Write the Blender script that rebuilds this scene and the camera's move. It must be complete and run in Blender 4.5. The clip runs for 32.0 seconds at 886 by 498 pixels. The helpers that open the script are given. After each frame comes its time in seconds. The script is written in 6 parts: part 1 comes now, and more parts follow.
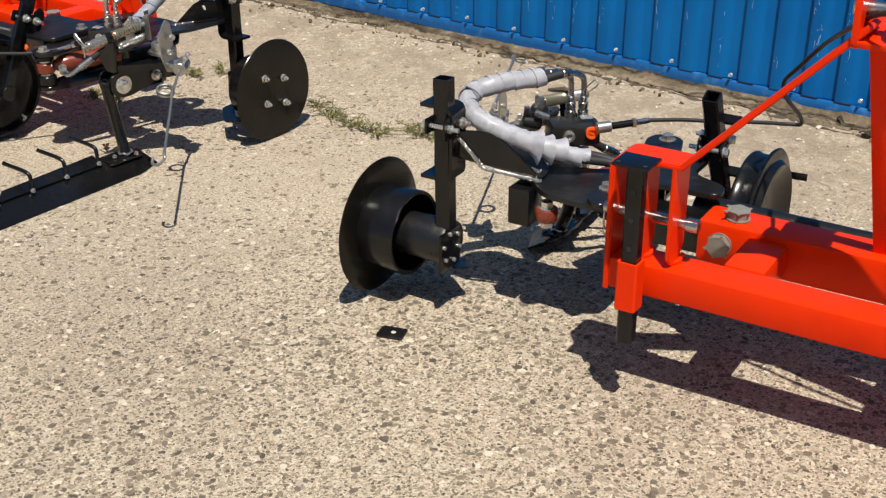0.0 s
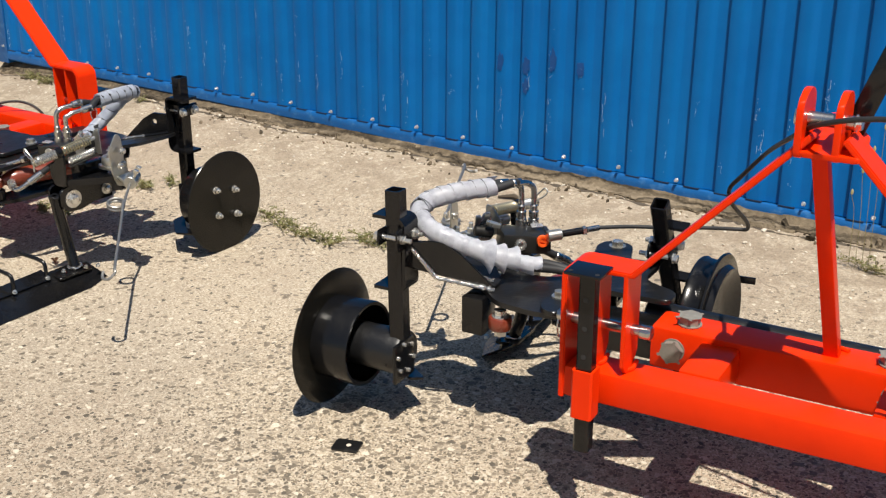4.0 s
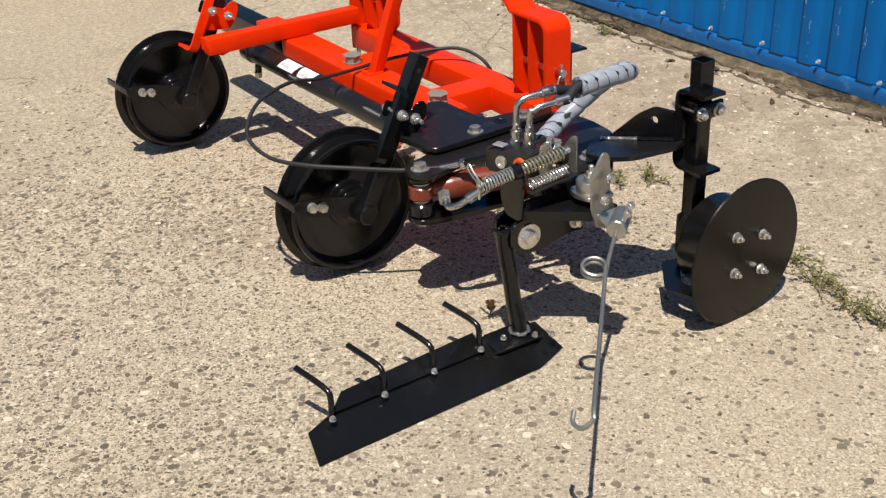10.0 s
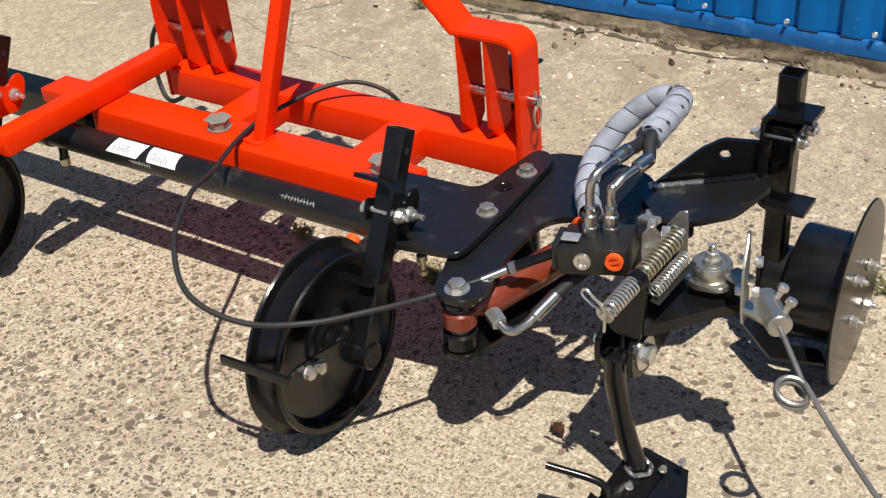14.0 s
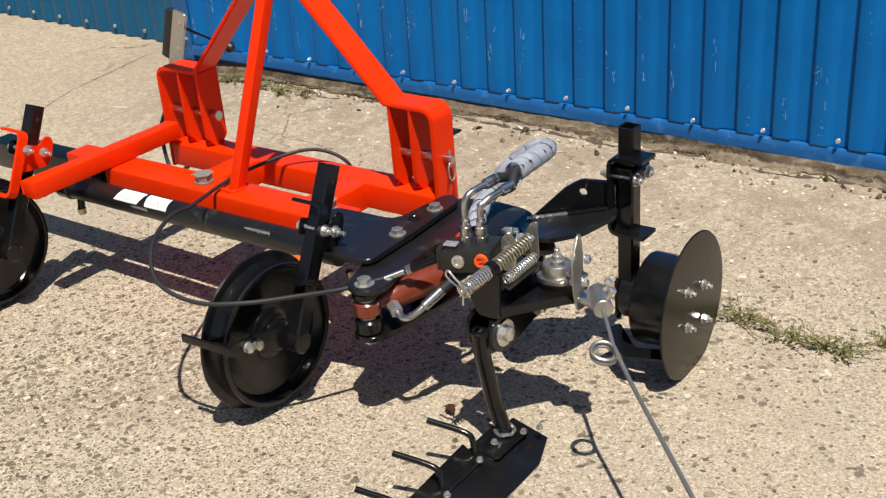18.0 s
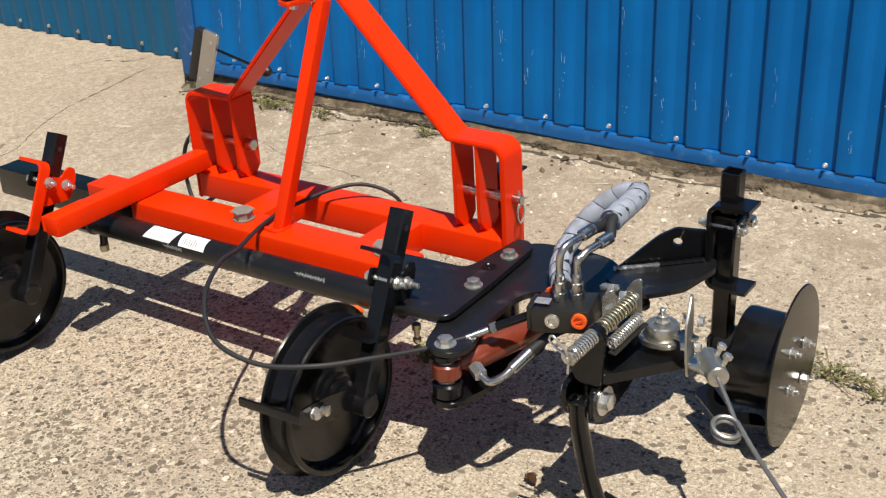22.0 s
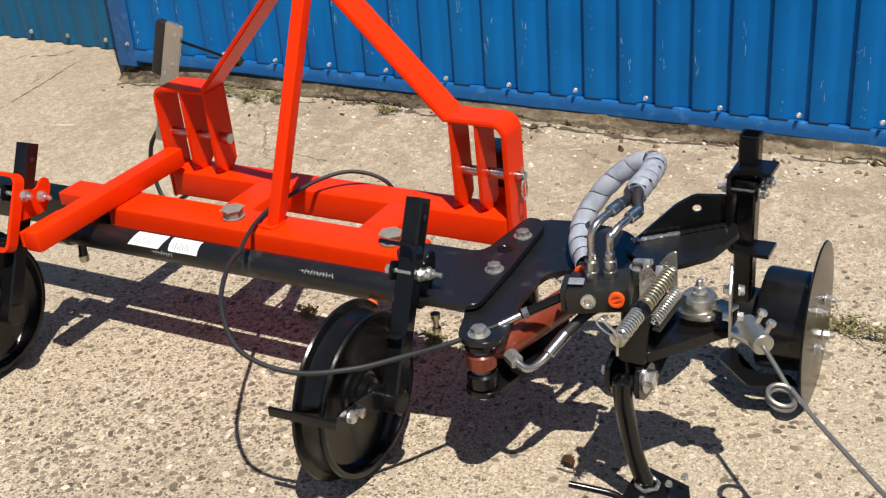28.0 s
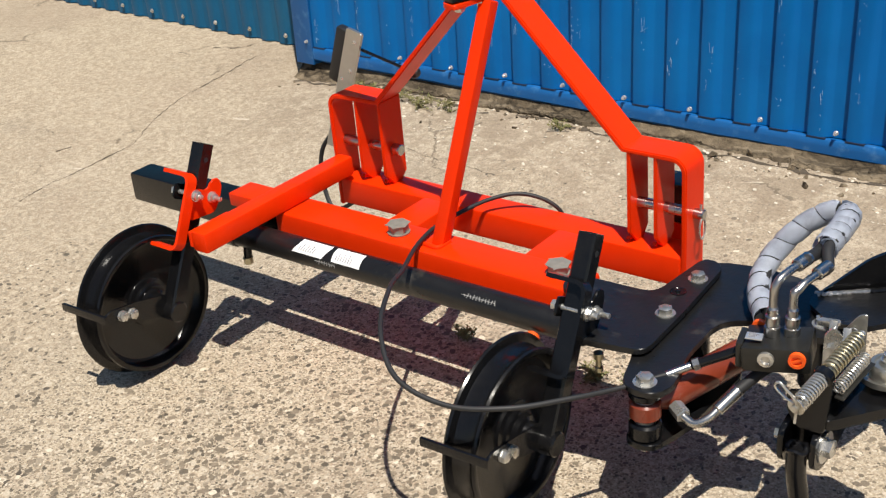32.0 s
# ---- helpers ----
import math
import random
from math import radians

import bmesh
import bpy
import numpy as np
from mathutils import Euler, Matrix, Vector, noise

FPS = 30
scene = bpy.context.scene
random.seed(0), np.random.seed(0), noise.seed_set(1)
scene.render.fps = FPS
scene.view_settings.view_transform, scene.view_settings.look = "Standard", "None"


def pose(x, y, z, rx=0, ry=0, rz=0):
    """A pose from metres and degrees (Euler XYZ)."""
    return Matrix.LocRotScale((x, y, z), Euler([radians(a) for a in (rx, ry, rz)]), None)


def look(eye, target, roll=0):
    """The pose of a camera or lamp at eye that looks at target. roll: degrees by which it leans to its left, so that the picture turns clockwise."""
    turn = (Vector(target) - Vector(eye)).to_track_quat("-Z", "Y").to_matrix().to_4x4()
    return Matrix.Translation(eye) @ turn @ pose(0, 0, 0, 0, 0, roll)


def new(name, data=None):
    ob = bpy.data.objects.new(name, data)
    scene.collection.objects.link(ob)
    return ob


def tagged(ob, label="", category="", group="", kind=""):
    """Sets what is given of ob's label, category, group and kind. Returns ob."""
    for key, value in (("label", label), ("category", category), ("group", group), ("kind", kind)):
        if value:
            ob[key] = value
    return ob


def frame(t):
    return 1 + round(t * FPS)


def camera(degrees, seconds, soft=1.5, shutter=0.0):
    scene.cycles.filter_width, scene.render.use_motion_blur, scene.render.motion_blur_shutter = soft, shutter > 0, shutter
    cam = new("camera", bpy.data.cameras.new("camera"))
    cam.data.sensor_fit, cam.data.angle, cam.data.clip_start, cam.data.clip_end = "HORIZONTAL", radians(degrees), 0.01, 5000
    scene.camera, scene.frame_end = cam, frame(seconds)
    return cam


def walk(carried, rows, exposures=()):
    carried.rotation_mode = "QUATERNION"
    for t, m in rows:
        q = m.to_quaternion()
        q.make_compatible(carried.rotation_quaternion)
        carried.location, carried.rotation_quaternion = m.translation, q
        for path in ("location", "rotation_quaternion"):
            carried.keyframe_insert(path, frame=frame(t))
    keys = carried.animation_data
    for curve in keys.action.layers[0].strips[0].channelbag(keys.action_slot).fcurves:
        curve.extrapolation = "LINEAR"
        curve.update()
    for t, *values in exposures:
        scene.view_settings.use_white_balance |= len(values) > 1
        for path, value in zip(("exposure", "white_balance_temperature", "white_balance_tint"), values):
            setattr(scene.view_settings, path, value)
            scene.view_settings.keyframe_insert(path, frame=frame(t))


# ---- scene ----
cam = camera(40.63, 32.0, soft=1.3)
PATH = [
    (0, (0.008, 0.197, 1.393), (-1.131, 1.587, 0.516), -1.1),
    (0.5, (0.007, 0.18, 1.401), (-1.116, 1.611, 0.569), -0.9),
    (1, (0.018, 0.158, 1.409), (-1.086, 1.617, 0.602), -0.8),
    (1.5, (0.023, 0.153, 1.41), (-1.065, 1.632, 0.616), -0.9),
    (2, (0.026, 0.162, 1.407), (-1.062, 1.648, 0.628), -0.9),
    (2.5, (0.013, 0.174, 1.413), (-1.077, 1.67, 0.655), -0.9),
    (3, (0.002, 0.183, 1.413), (-1.104, 1.676, 0.674), -1.0),
    (3.5, (0.001, 0.19, 1.411), (-1.113, 1.681, 0.68), -1.1),
    (5.5, (0.003, 0.213, 1.402), (-1.101, 1.736, 0.723), -1.2),
    (6, (0.014, 0.212, 1.404), (-1.085, 1.741, 0.729), -1.3),
    (6.5, (0.021, 0.213, 1.404), (-1.077, 1.744, 0.731), -1.3),
    (7, (0.041, 0.264, 1.397), (-1.087, 1.774, 0.727), -1.6),
    (7.5, (-0.012, 0.363, 1.38), (-1.291, 1.751, 0.718), -2.7),
    (8, (-0.229, 0.481, 1.372), (-1.615, 1.755, 0.698), -3.1),
    (8.5, (-0.424, 0.592, 1.36), (-1.842, 1.815, 0.658), -2.7),
    (9, (-0.674, 0.813, 1.369), (-2.16, 1.924, 0.624), -3.3),
    (9.5, (-0.902, 0.874, 1.347), (-2.441, 1.898, 0.582), -2.9),
    (10, (-1.222, 0.964, 1.363), (-2.716, 1.93, 0.449), -2.5),
    (10.5, (-1.439, 1.09, 1.357), (-2.91, 2.05, 0.4), -2.9),
    (11, (-1.656, 1.181, 1.362), (-3.12, 2.136, 0.391), -3.8),
    (11.5, (-1.868, 1.139, 1.372), (-3.252, 2.142, 0.334), -4.6),
    (12, (-2.087, 1.133, 1.378), (-3.344, 2.236, 0.281), -4.3),
    (12.5, (-2.262, 1.25, 1.362), (-3.472, 2.376, 0.235), -5.5),
    (13, (-2.363, 1.237, 1.382), (-3.481, 2.412, 0.212), -6.4),
    (13.5, (-2.398, 1.05, 1.402), (-3.373, 2.365, 0.253), -6.0),
    (15.5, (-2.061, 0.88, 1.413), (-3.199, 2.23, 0.474), -6.2),
    (16, (-2.072, 0.692, 1.417), (-3.202, 2.061, 0.496), -6.2),
    (16.5, (-2.045, 0.579, 1.423), (-3.063, 2.033, 0.501), -4.9),
    (17, (-1.919, 0.587, 1.425), (-2.888, 2.098, 0.544), -4.2),
    (17.5, (-1.815, 0.62, 1.41), (-2.831, 2.114, 0.551), -3.8),
    (18, (-1.774, 0.618, 1.421), (-2.895, 2.039, 0.569), -5.0),
    (18.5, (-1.792, 0.606, 1.431), (-2.963, 1.991, 0.589), -5.6),
    (19, (-1.887, 0.56, 1.435), (-3.064, 1.945, 0.602), -5.4),
    (19.5, (-1.981, 0.502, 1.435), (-3.146, 1.901, 0.606), -5.4),
    (20, (-2.029, 0.452, 1.439), (-3.167, 1.871, 0.609), -5.2),
    (20.5, (-2.051, 0.449, 1.441), (-3.174, 1.883, 0.615), -4.8),
    (21, (-2.071, 0.445, 1.436), (-3.144, 1.918, 0.611), -4.0),
    (21.5, (-2.093, 0.53, 1.426), (-3.138, 2.017, 0.592), -3.3),
    (22, (-2.125, 0.678, 1.423), (-3.187, 2.145, 0.574), -3.5),
    (22.5, (-2.148, 0.742, 1.428), (-3.292, 2.146, 0.579), -4.4),
    (23, (-2.237, 0.747, 1.437), (-3.402, 2.129, 0.58), -5.2),
    (23.5, (-2.362, 0.72, 1.448), (-3.413, 2.193, 0.596), -5.4),
    (24, (-2.436, 0.686, 1.45), (-3.353, 2.241, 0.59), -4.6),
    (24.5, (-2.44, 0.679, 1.443), (-3.331, 2.248, 0.582), -4.3),
    (25, (-2.413, 0.682, 1.437), (-3.294, 2.256, 0.573), -4.1),
    (25.5, (-2.331, 0.698, 1.444), (-3.225, 2.262, 0.577), -4.1),
    (26, (-2.213, 0.743, 1.427), (-3.203, 2.253, 0.566), -4.5),
    (26.5, (-2.153, 0.778, 1.414), (-3.209, 2.222, 0.52), -4.7),
    (28.5, (-2.42, 0.593, 1.464), (-3.298, 2.136, 0.543), -5.7),
    (29, (-2.442, 0.583, 1.47), (-3.314, 2.141, 0.569), -4.9),
    (29.5, (-2.397, 0.645, 1.464), (-3.317, 2.181, 0.575), -5.1),
    (30, (-2.316, 0.717, 1.465), (-3.318, 2.209, 0.588), -5.0),
    (30.5, (-2.264, 0.77, 1.458), (-3.335, 2.215, 0.584), -4.6),
    (31, (-2.258, 0.792, 1.449), (-3.371, 2.204, 0.572), -4.3),
    (31.5, (-2.3, 0.787, 1.44), (-3.441, 2.173, 0.559), -4.7),
    (32, (-2.424, 0.71, 1.469), (-3.559, 2.093, 0.573), -5.2),
]
EXPOSURES = [(0.0, 0.24), (1.0, 0.32), (2.0, 0.40), (4.0, 0.42), (7.0, 0.44), (9.0, 0.34), (10.0, 0.27), (11.0, 0.24), (13.0, 0.34), (20.0, 0.35), (32.0, 0.36)]
walk(cam, [(t, look(eye, target, roll)) for t, eye, target, roll in PATH], EXPOSURES)

# ---- light ----
SUN = Vector((0.34, -0.285, 1.0)).normalized()
world = bpy.data.worlds.new("sky")
world.use_nodes = True
scene.world = world
wn = world.node_tree
sky = wn.nodes.new("ShaderNodeTexSky")
sky.sky_type = "NISHITA"
sky.sun_disc = False
sky.sun_elevation = math.asin(SUN.z)
sky.sun_rotation = math.atan2(SUN.x, SUN.y)
wn.links.new(sky.outputs[0], wn.nodes["Background"].inputs[0])
wn.nodes["Background"].inputs[1].default_value = 0.056
sun = new("sun", bpy.data.lights.new("sun", "SUN"))
sun.data.energy = 4.95
sun.data.angle = radians(0.53)
sun.data.color = (1.0, 0.94, 0.84)
sun.matrix_world = look(SUN * 20, (0, 0, 0))


# ---- materials ----
def material(name, col, rough=0.5, metal=0.0, var=0.12, scale=30.0, bump=0.0, bump_scale=120.0, coat=0.0, col2=None, col2_scale=6.0, col2_at=(0.5, 0.7), spec=0.5, rvar=0.1):
    """A painted, metal or rubber surface: a base colour varied at two scales, uneven gloss and fine relief."""
    m = bpy.data.materials.new(name)
    m.use_nodes = True
    nt = m.node_tree
    n, ln = nt.nodes, nt.links
    b = n["Principled BSDF"]
    tc = n.new("ShaderNodeTexCoord")
    fine = n.new("ShaderNodeTexNoise")
    fine.inputs["Scale"].default_value = scale
    fine.inputs["Detail"].default_value = 6
    ln.new(tc.outputs["Object"], fine.inputs["Vector"])
    mix = n.new("ShaderNodeMix")
    mix.data_type = "RGBA"
    mix.inputs[6].default_value = (*[c * (1 - var) for c in col], 1)
    mix.inputs[7].default_value = (*[min(1, c * (1 + var)) for c in col], 1)
    ln.new(fine.outputs[0], mix.inputs[0])
    out = mix.outputs[2]
    if col2:
        big = n.new("ShaderNodeTexNoise")
        big.inputs["Scale"].default_value = col2_scale
        big.inputs["Detail"].default_value = 8
        big.inputs["Roughness"].default_value = 0.65
        ln.new(tc.outputs["Object"], big.inputs["Vector"])
        ramp = n.new("ShaderNodeMapRange")
        ramp.inputs["From Min"].default_value, ramp.inputs["From Max"].default_value = col2_at
        ln.new(big.outputs[0], ramp.inputs["Value"])
        mix2 = n.new("ShaderNodeMix")
        mix2.data_type = "RGBA"
        ln.new(ramp.outputs[0], mix2.inputs[0])
        ln.new(out, mix2.inputs[6])
        mix2.inputs[7].default_value = (*col2, 1)
        out = mix2.outputs[2]
    ln.new(out, b.inputs["Base Color"])
    rr = n.new("ShaderNodeMapRange")
    rr.inputs["To Min"].default_value, rr.inputs["To Max"].default_value = max(0.02, rough - rvar), min(1, rough + rvar)
    rn = n.new("ShaderNodeTexNoise")
    rn.inputs["Scale"].default_value = scale * 0.35
    rn.inputs["Detail"].default_value = 5
    ln.new(tc.outputs["Object"], rn.inputs["Vector"])
    ln.new(rn.outputs[0], rr.inputs["Value"])
    ln.new(rr.outputs[0], b.inputs["Roughness"])
    b.inputs["Metallic"].default_value = metal
    b.inputs["Specular IOR Level"].default_value = spec
    b.inputs["Coat Weight"].default_value = coat
    b.inputs["Coat Roughness"].default_value = 0.15
    if bump:
        bn = n.new("ShaderNodeTexNoise")
        bn.inputs["Scale"].default_value = bump_scale
        bn.inputs["Detail"].default_value = 4
        ln.new(tc.outputs["Object"], bn.inputs["Vector"])
        bp = n.new("ShaderNodeBump")
        bp.inputs["Strength"].default_value = bump
        bp.inputs["Distance"].default_value = 0.002
        ln.new(bn.outputs[0], bp.inputs["Height"])
        ln.new(bp.outputs[0], b.inputs["Normal"])
    return m


RED = material("orange_red_paint", (0.74, 0.030, 0.0013), 0.34, var=0.05, scale=18, bump=0.14, bump_scale=45, col2=(0.67, 0.025, 0.0013), col2_scale=4, spec=0.13)
BLACK = material("black_gloss_paint", (0.0050, 0.0050, 0.0056), 0.20, var=0.25, scale=40, bump=0.30, bump_scale=42, col2=(0.0095, 0.009, 0.0085), col2_scale=9, col2_at=(0.52, 0.70), rvar=0.10, spec=0.40)
BLACK_DULL = material("black_dull_paint", (0.008, 0.008, 0.0085), 0.34, var=0.25, scale=60, bump=0.3, bump_scale=110, col2=(0.046, 0.042, 0.036), col2_scale=14, col2_at=(0.58, 0.74), rvar=0.18)
DISC = material("oiled_black_steel", (0.0070, 0.0065, 0.0054), 0.24, metal=0.1, var=0.25, scale=25, bump=0.06, col2=(0.013, 0.0115, 0.0085), col2_scale=7, col2_at=(0.5, 0.72), spec=0.27, rvar=0.08)
RUBBER = material("black_rubber", (0.015, 0.015, 0.016), 0.6, var=0.15, scale=80)
ZINC = material("zinc_plated_steel", (0.62, 0.61, 0.58), 0.28, metal=0.84, var=0.12, scale=90, col2=(0.42, 0.38, 0.3), col2_scale=20)
CHROME = material("bright_chromed_steel", (0.50, 0.49, 0.47), 0.27, metal=1.0, var=0.12, scale=60, bump=0.08, bump_scale=90, rvar=0.08)
CAST = material("galvanised_plate", (0.46, 0.45, 0.41), 0.32, metal=0.88, var=0.18, scale=50, bump=0.15, col2=(0.38, 0.37, 0.34), col2_scale=15)
WIRE = material("dull_spring_wire", (0.3, 0.29, 0.27), 0.45, metal=0.8, var=0.15, scale=60)
BROWN = material("red_brown_oxide_paint", (0.17, 0.030, 0.013), 0.28, var=0.15, scale=30, bump=0.15, coat=0.15, col2=(0.12, 0.022, 0.012), col2_scale=14)
MASKED = material("masked_bare_steel", (0.27, 0.255, 0.22), 0.55, metal=0.4, var=0.3, scale=70, bump=0.3)
BRASSY = material("yellow_zinc", (0.50, 0.45, 0.31), 0.35, metal=0.9, var=0.15)
VALVE = material("phosphated_valve_block", (0.030, 0.029, 0.026), 0.34, metal=0.5, var=0.2, scale=40, bump=0.1)
PLUG = material("orange_plastic", (0.85, 0.1, 0.01), 0.4)
WRAP = material("grey_spiral_wrap", (0.56, 0.60, 0.69), 0.30, var=0.14, scale=30, bump=0.2, bump_scale=70, col2=(0.42, 0.45, 0.53), col2_scale=26)
WRAP_CLEAR = material("whitish_spiral_wrap", (0.66, 0.67, 0.72), 0.30, var=0.2, scale=30, bump=0.3, bump_scale=60, col2=(0.46, 0.47, 0.53), col2_scale=28)
LABEL = material("white_paper_label", (0.78, 0.78, 0.78), 0.6, var=0.05)
LABEL_INK = material("label_ink", (0.2, 0.2, 0.22), 0.6)
CHALK = material("white_marker_writing", (0.32, 0.32, 0.31), 0.8)
# pale metal colour stands in for glints on the black-painted bead
WELD = material("glint_toned_weld_bead", (0.42, 0.41, 0.40), 0.2, metal=0.85, var=0.6, scale=150, bump=1.0, bump_scale=170)
ALU = material("anodised_bar", (0.5, 0.49, 0.47), 0.38, metal=0.9)
PLASTIC = material("black_plastic", (0.012, 0.012, 0.013), 0.45, bump=0.05)
TAG = material("aluminium_tag", (0.7, 0.7, 0.7), 0.35, metal=0.8)


# ---- shape helpers ----
def bevelled(bm, verts, amount, seg=2):
    if amount > 0:
        edges = list({e for v in verts for e in v.link_edges})
        bmesh.ops.bevel(bm, geom=edges, offset=amount, segments=seg, affect="EDGES", profile=0.6)


def boxed(bm, lo, hi, bev=0.003, m=None):
    """A box between two corners, its edges rounded; m turns it."""
    c, s = (Vector(lo) + Vector(hi)) / 2, Vector(hi) - Vector(lo)
    mm = (m or Matrix()) @ Matrix.Translation(c) @ Matrix.Diagonal((*s, 1))
    vs = bmesh.ops.create_cube(bm, size=1, matrix=mm)["verts"]
    bevelled(bm, vs, bev)
    return bm


def frame_of(a, b, up=(0, 0, 1)):
    """A turn whose x runs from a to b and whose z lies near up."""
    x = (Vector(b) - Vector(a)).normalized()
    y = Vector(up).cross(x)
    if y.length < 1e-4:
        y = Vector((0, 1, 0)).cross(x)
    y.normalize()
    return Matrix((x, y, x.cross(y))).transposed()


def bar(bm, a, b, w, h, bev=0.003, up=(0, 0, 1)):
    """A square bar from a to b: w wide, h high (towards up)."""
    r = frame_of(a, b, up)
    mm = Matrix.Translation((Vector(a) + Vector(b)) / 2) @ r.to_4x4()
    ln = (Vector(b) - Vector(a)).length
    return boxed(bm, (-ln / 2, -w / 2, -h / 2), (ln / 2, w / 2, h / 2), bev, mm)


def square_tube(bm, a, b, w, t=0.004, up=(0, 0, 1), bev=0.004):
    """An open square tube from a to b."""
    r = frame_of(a, b, up)
    mm = Matrix.Translation(Vector(a)) @ r.to_4x4()
    ln = (Vector(b) - Vector(a)).length
    rings = []
    for x, q in ((0, w / 2 - t), (0, w / 2), (ln, w / 2), (ln, w / 2 - t)):
        c = bev if q == w / 2 else bev * 0.4
        pts = []
        for sy, sz in ((1, 1), (-1, 1), (-1, -1), (1, -1)):
            d = ((-c, 0), (0, -c)) if sy * sz < 0 else ((0, -c), (-c, 0))
            for dy, dz in d:
                pts.append((sy * (q + dy), sz * (q + dz)))
        rings.append([bm.verts.new(mm @ Vector((x, y, z))) for y, z in pts])
    for i in range(4):
        p, q = rings[i], rings[(i + 1) % 4]
        for k in range(8):
            bm.faces.new((p[k], q[k], q[(k + 1) % 8], p[(k + 1) % 8]))
    return bm


def smooth_path(pts, n=8):
    """A smooth line through the points."""
    p = [Vector(q) for q in pts]
    p = [2 * p[0] - p[1]] + p + [2 * p[-1] - p[-2]]
    out = []
    for i in range(1, len(p) - 2):
        for k in range(n):
            t = k / n
            a, b, c, d = p[i - 1], p[i], p[i + 1], p[i + 2]
            out.append(0.5 * ((2 * b) + (c - a) * t + (2 * a - 5 * b + 4 * c - d) * t * t + (3 * b - a - 3 * c + d) * t ** 3))
    return out + [p[-2]]


def tube(bm, pts, r, n=10, radii=None):
    """A round rod swept along the points, with closed ends."""
    p = [Vector(q) for q in pts]
    side = None
    rings = []
    for i, q in enumerate(p):
        t = (p[min(i + 1, len(p) - 1)] - p[max(i - 1, 0)]).normalized()
        if side is None:
            side = t.orthogonal().normalized()
        side = (side - t * side.dot(t)).normalized()
        o = t.cross(side)
        rr = radii[i] if radii else r
        rings.append([bm.verts.new(q + rr * (math.cos(a) * side + math.sin(a) * o)) for a in [2 * math.pi * k / n for k in range(n)]])
    for a, b in zip(rings, rings[1:]):
        for k in range(n):
            bm.faces.new((a[k], a[(k + 1) % n], b[(k + 1) % n], b[k]))
    bm.faces.new(rings[0][::-1])
    bm.faces.new(rings[-1])
    return bm


def lathe(bm, origin, axis, profile, n=32):
    """A turned body: profile rows are (distance along the axis, radius)."""
    ax = Vector(axis).normalized()
    s = ax.orthogonal().normalized()
    o = ax.cross(s)
    rings = []
    for h, r in profile:
        c = Vector(origin) + ax * h
        if r < 1e-6:
            rings.append([bm.verts.new(c)])
        else:
            rings.append([bm.verts.new(c + r * (math.cos(a) * s + math.sin(a) * o)) for a in [2 * math.pi * k / n for k in range(n)]])
    for a, b in zip(rings, rings[1:]):
        for k in range(n):
            k2 = (k + 1) % n
            if len(a) == 1 and len(b) > 1:
                bm.faces.new((a[0], b[k2], b[k]))
            elif len(b) == 1 and len(a) > 1:
                bm.faces.new((a[k], a[k2], b[0]))
            elif len(a) > 1:
                bm.faces.new((a[k], a[k2], b[k2], b[k]))
    bmesh.ops.recalc_face_normals(bm, faces=bm.faces[:])
    return bm


def cyl(bm, a, b, r, n=20, bev=0.0):
    ln = (Vector(b) - Vector(a)).length
    pr = [(0, 0), (0, r), (ln, r), (ln, 0)] if not bev else [(0, 0), (0, r - bev), (bev, r), (ln - bev, r), (ln, r - bev), (ln, 0)]
    return lathe(bm, a, Vector(b) - Vector(a), pr, n)


def slab(bm, pts, thick, bev=0.0015):
    """A flat plate: an outline of 3D points, made thick along its normal (downwards for a flat outline drawn anticlockwise)."""
    p = [Vector(q) for q in pts]
    nrm = Vector((0, 0, 0))
    for a, b in zip(p, p[1:] + p[:1]):
        nrm += a.cross(b)
    nrm.normalize()
    top = [bm.verts.new(q) for q in p]
    bot = [bm.verts.new(q - nrm * thick) for q in p]
    bm.faces.new(top)
    bm.faces.new(bot[::-1])
    n = len(p)
    for k in range(n):
        bm.faces.new((top[k], bot[k], bot[(k + 1) % n], top[(k + 1) % n]))
    edges = [e for e in bm.edges if (e.verts[0] in top and e.verts[1] in top) or (e.verts[0] in bot and e.verts[1] in bot)]
    if bev:
        bmesh.ops.bevel(bm, geom=edges, offset=bev, segments=1, affect="EDGES")
    return bm


def rounded(pts, r, n=5):
    """An outline with its corners rounded by r."""
    p = [Vector(q) for q in pts]
    out = []
    for i, c in enumerate(p):
        a, b = p[i - 1], p[(i + 1) % len(p)]
        ra = min(r, (a - c).length * 0.45)
        rb = min(r, (b - c).length * 0.45)
        s, e = c + (a - c).normalized() * ra, c + (b - c).normalized() * rb
        for k in range(n + 1):
            t = k / n
            out.append((1 - t) ** 2 * s + 2 * t * (1 - t) * c + t * t * e)
    return out


def ring_plate(bm, c, axis, r, hole, thick, n=24):
    return lathe(bm, Vector(c), axis, [(0, hole), (0, r), (thick, r), (thick, hole), (0, hole)], n)


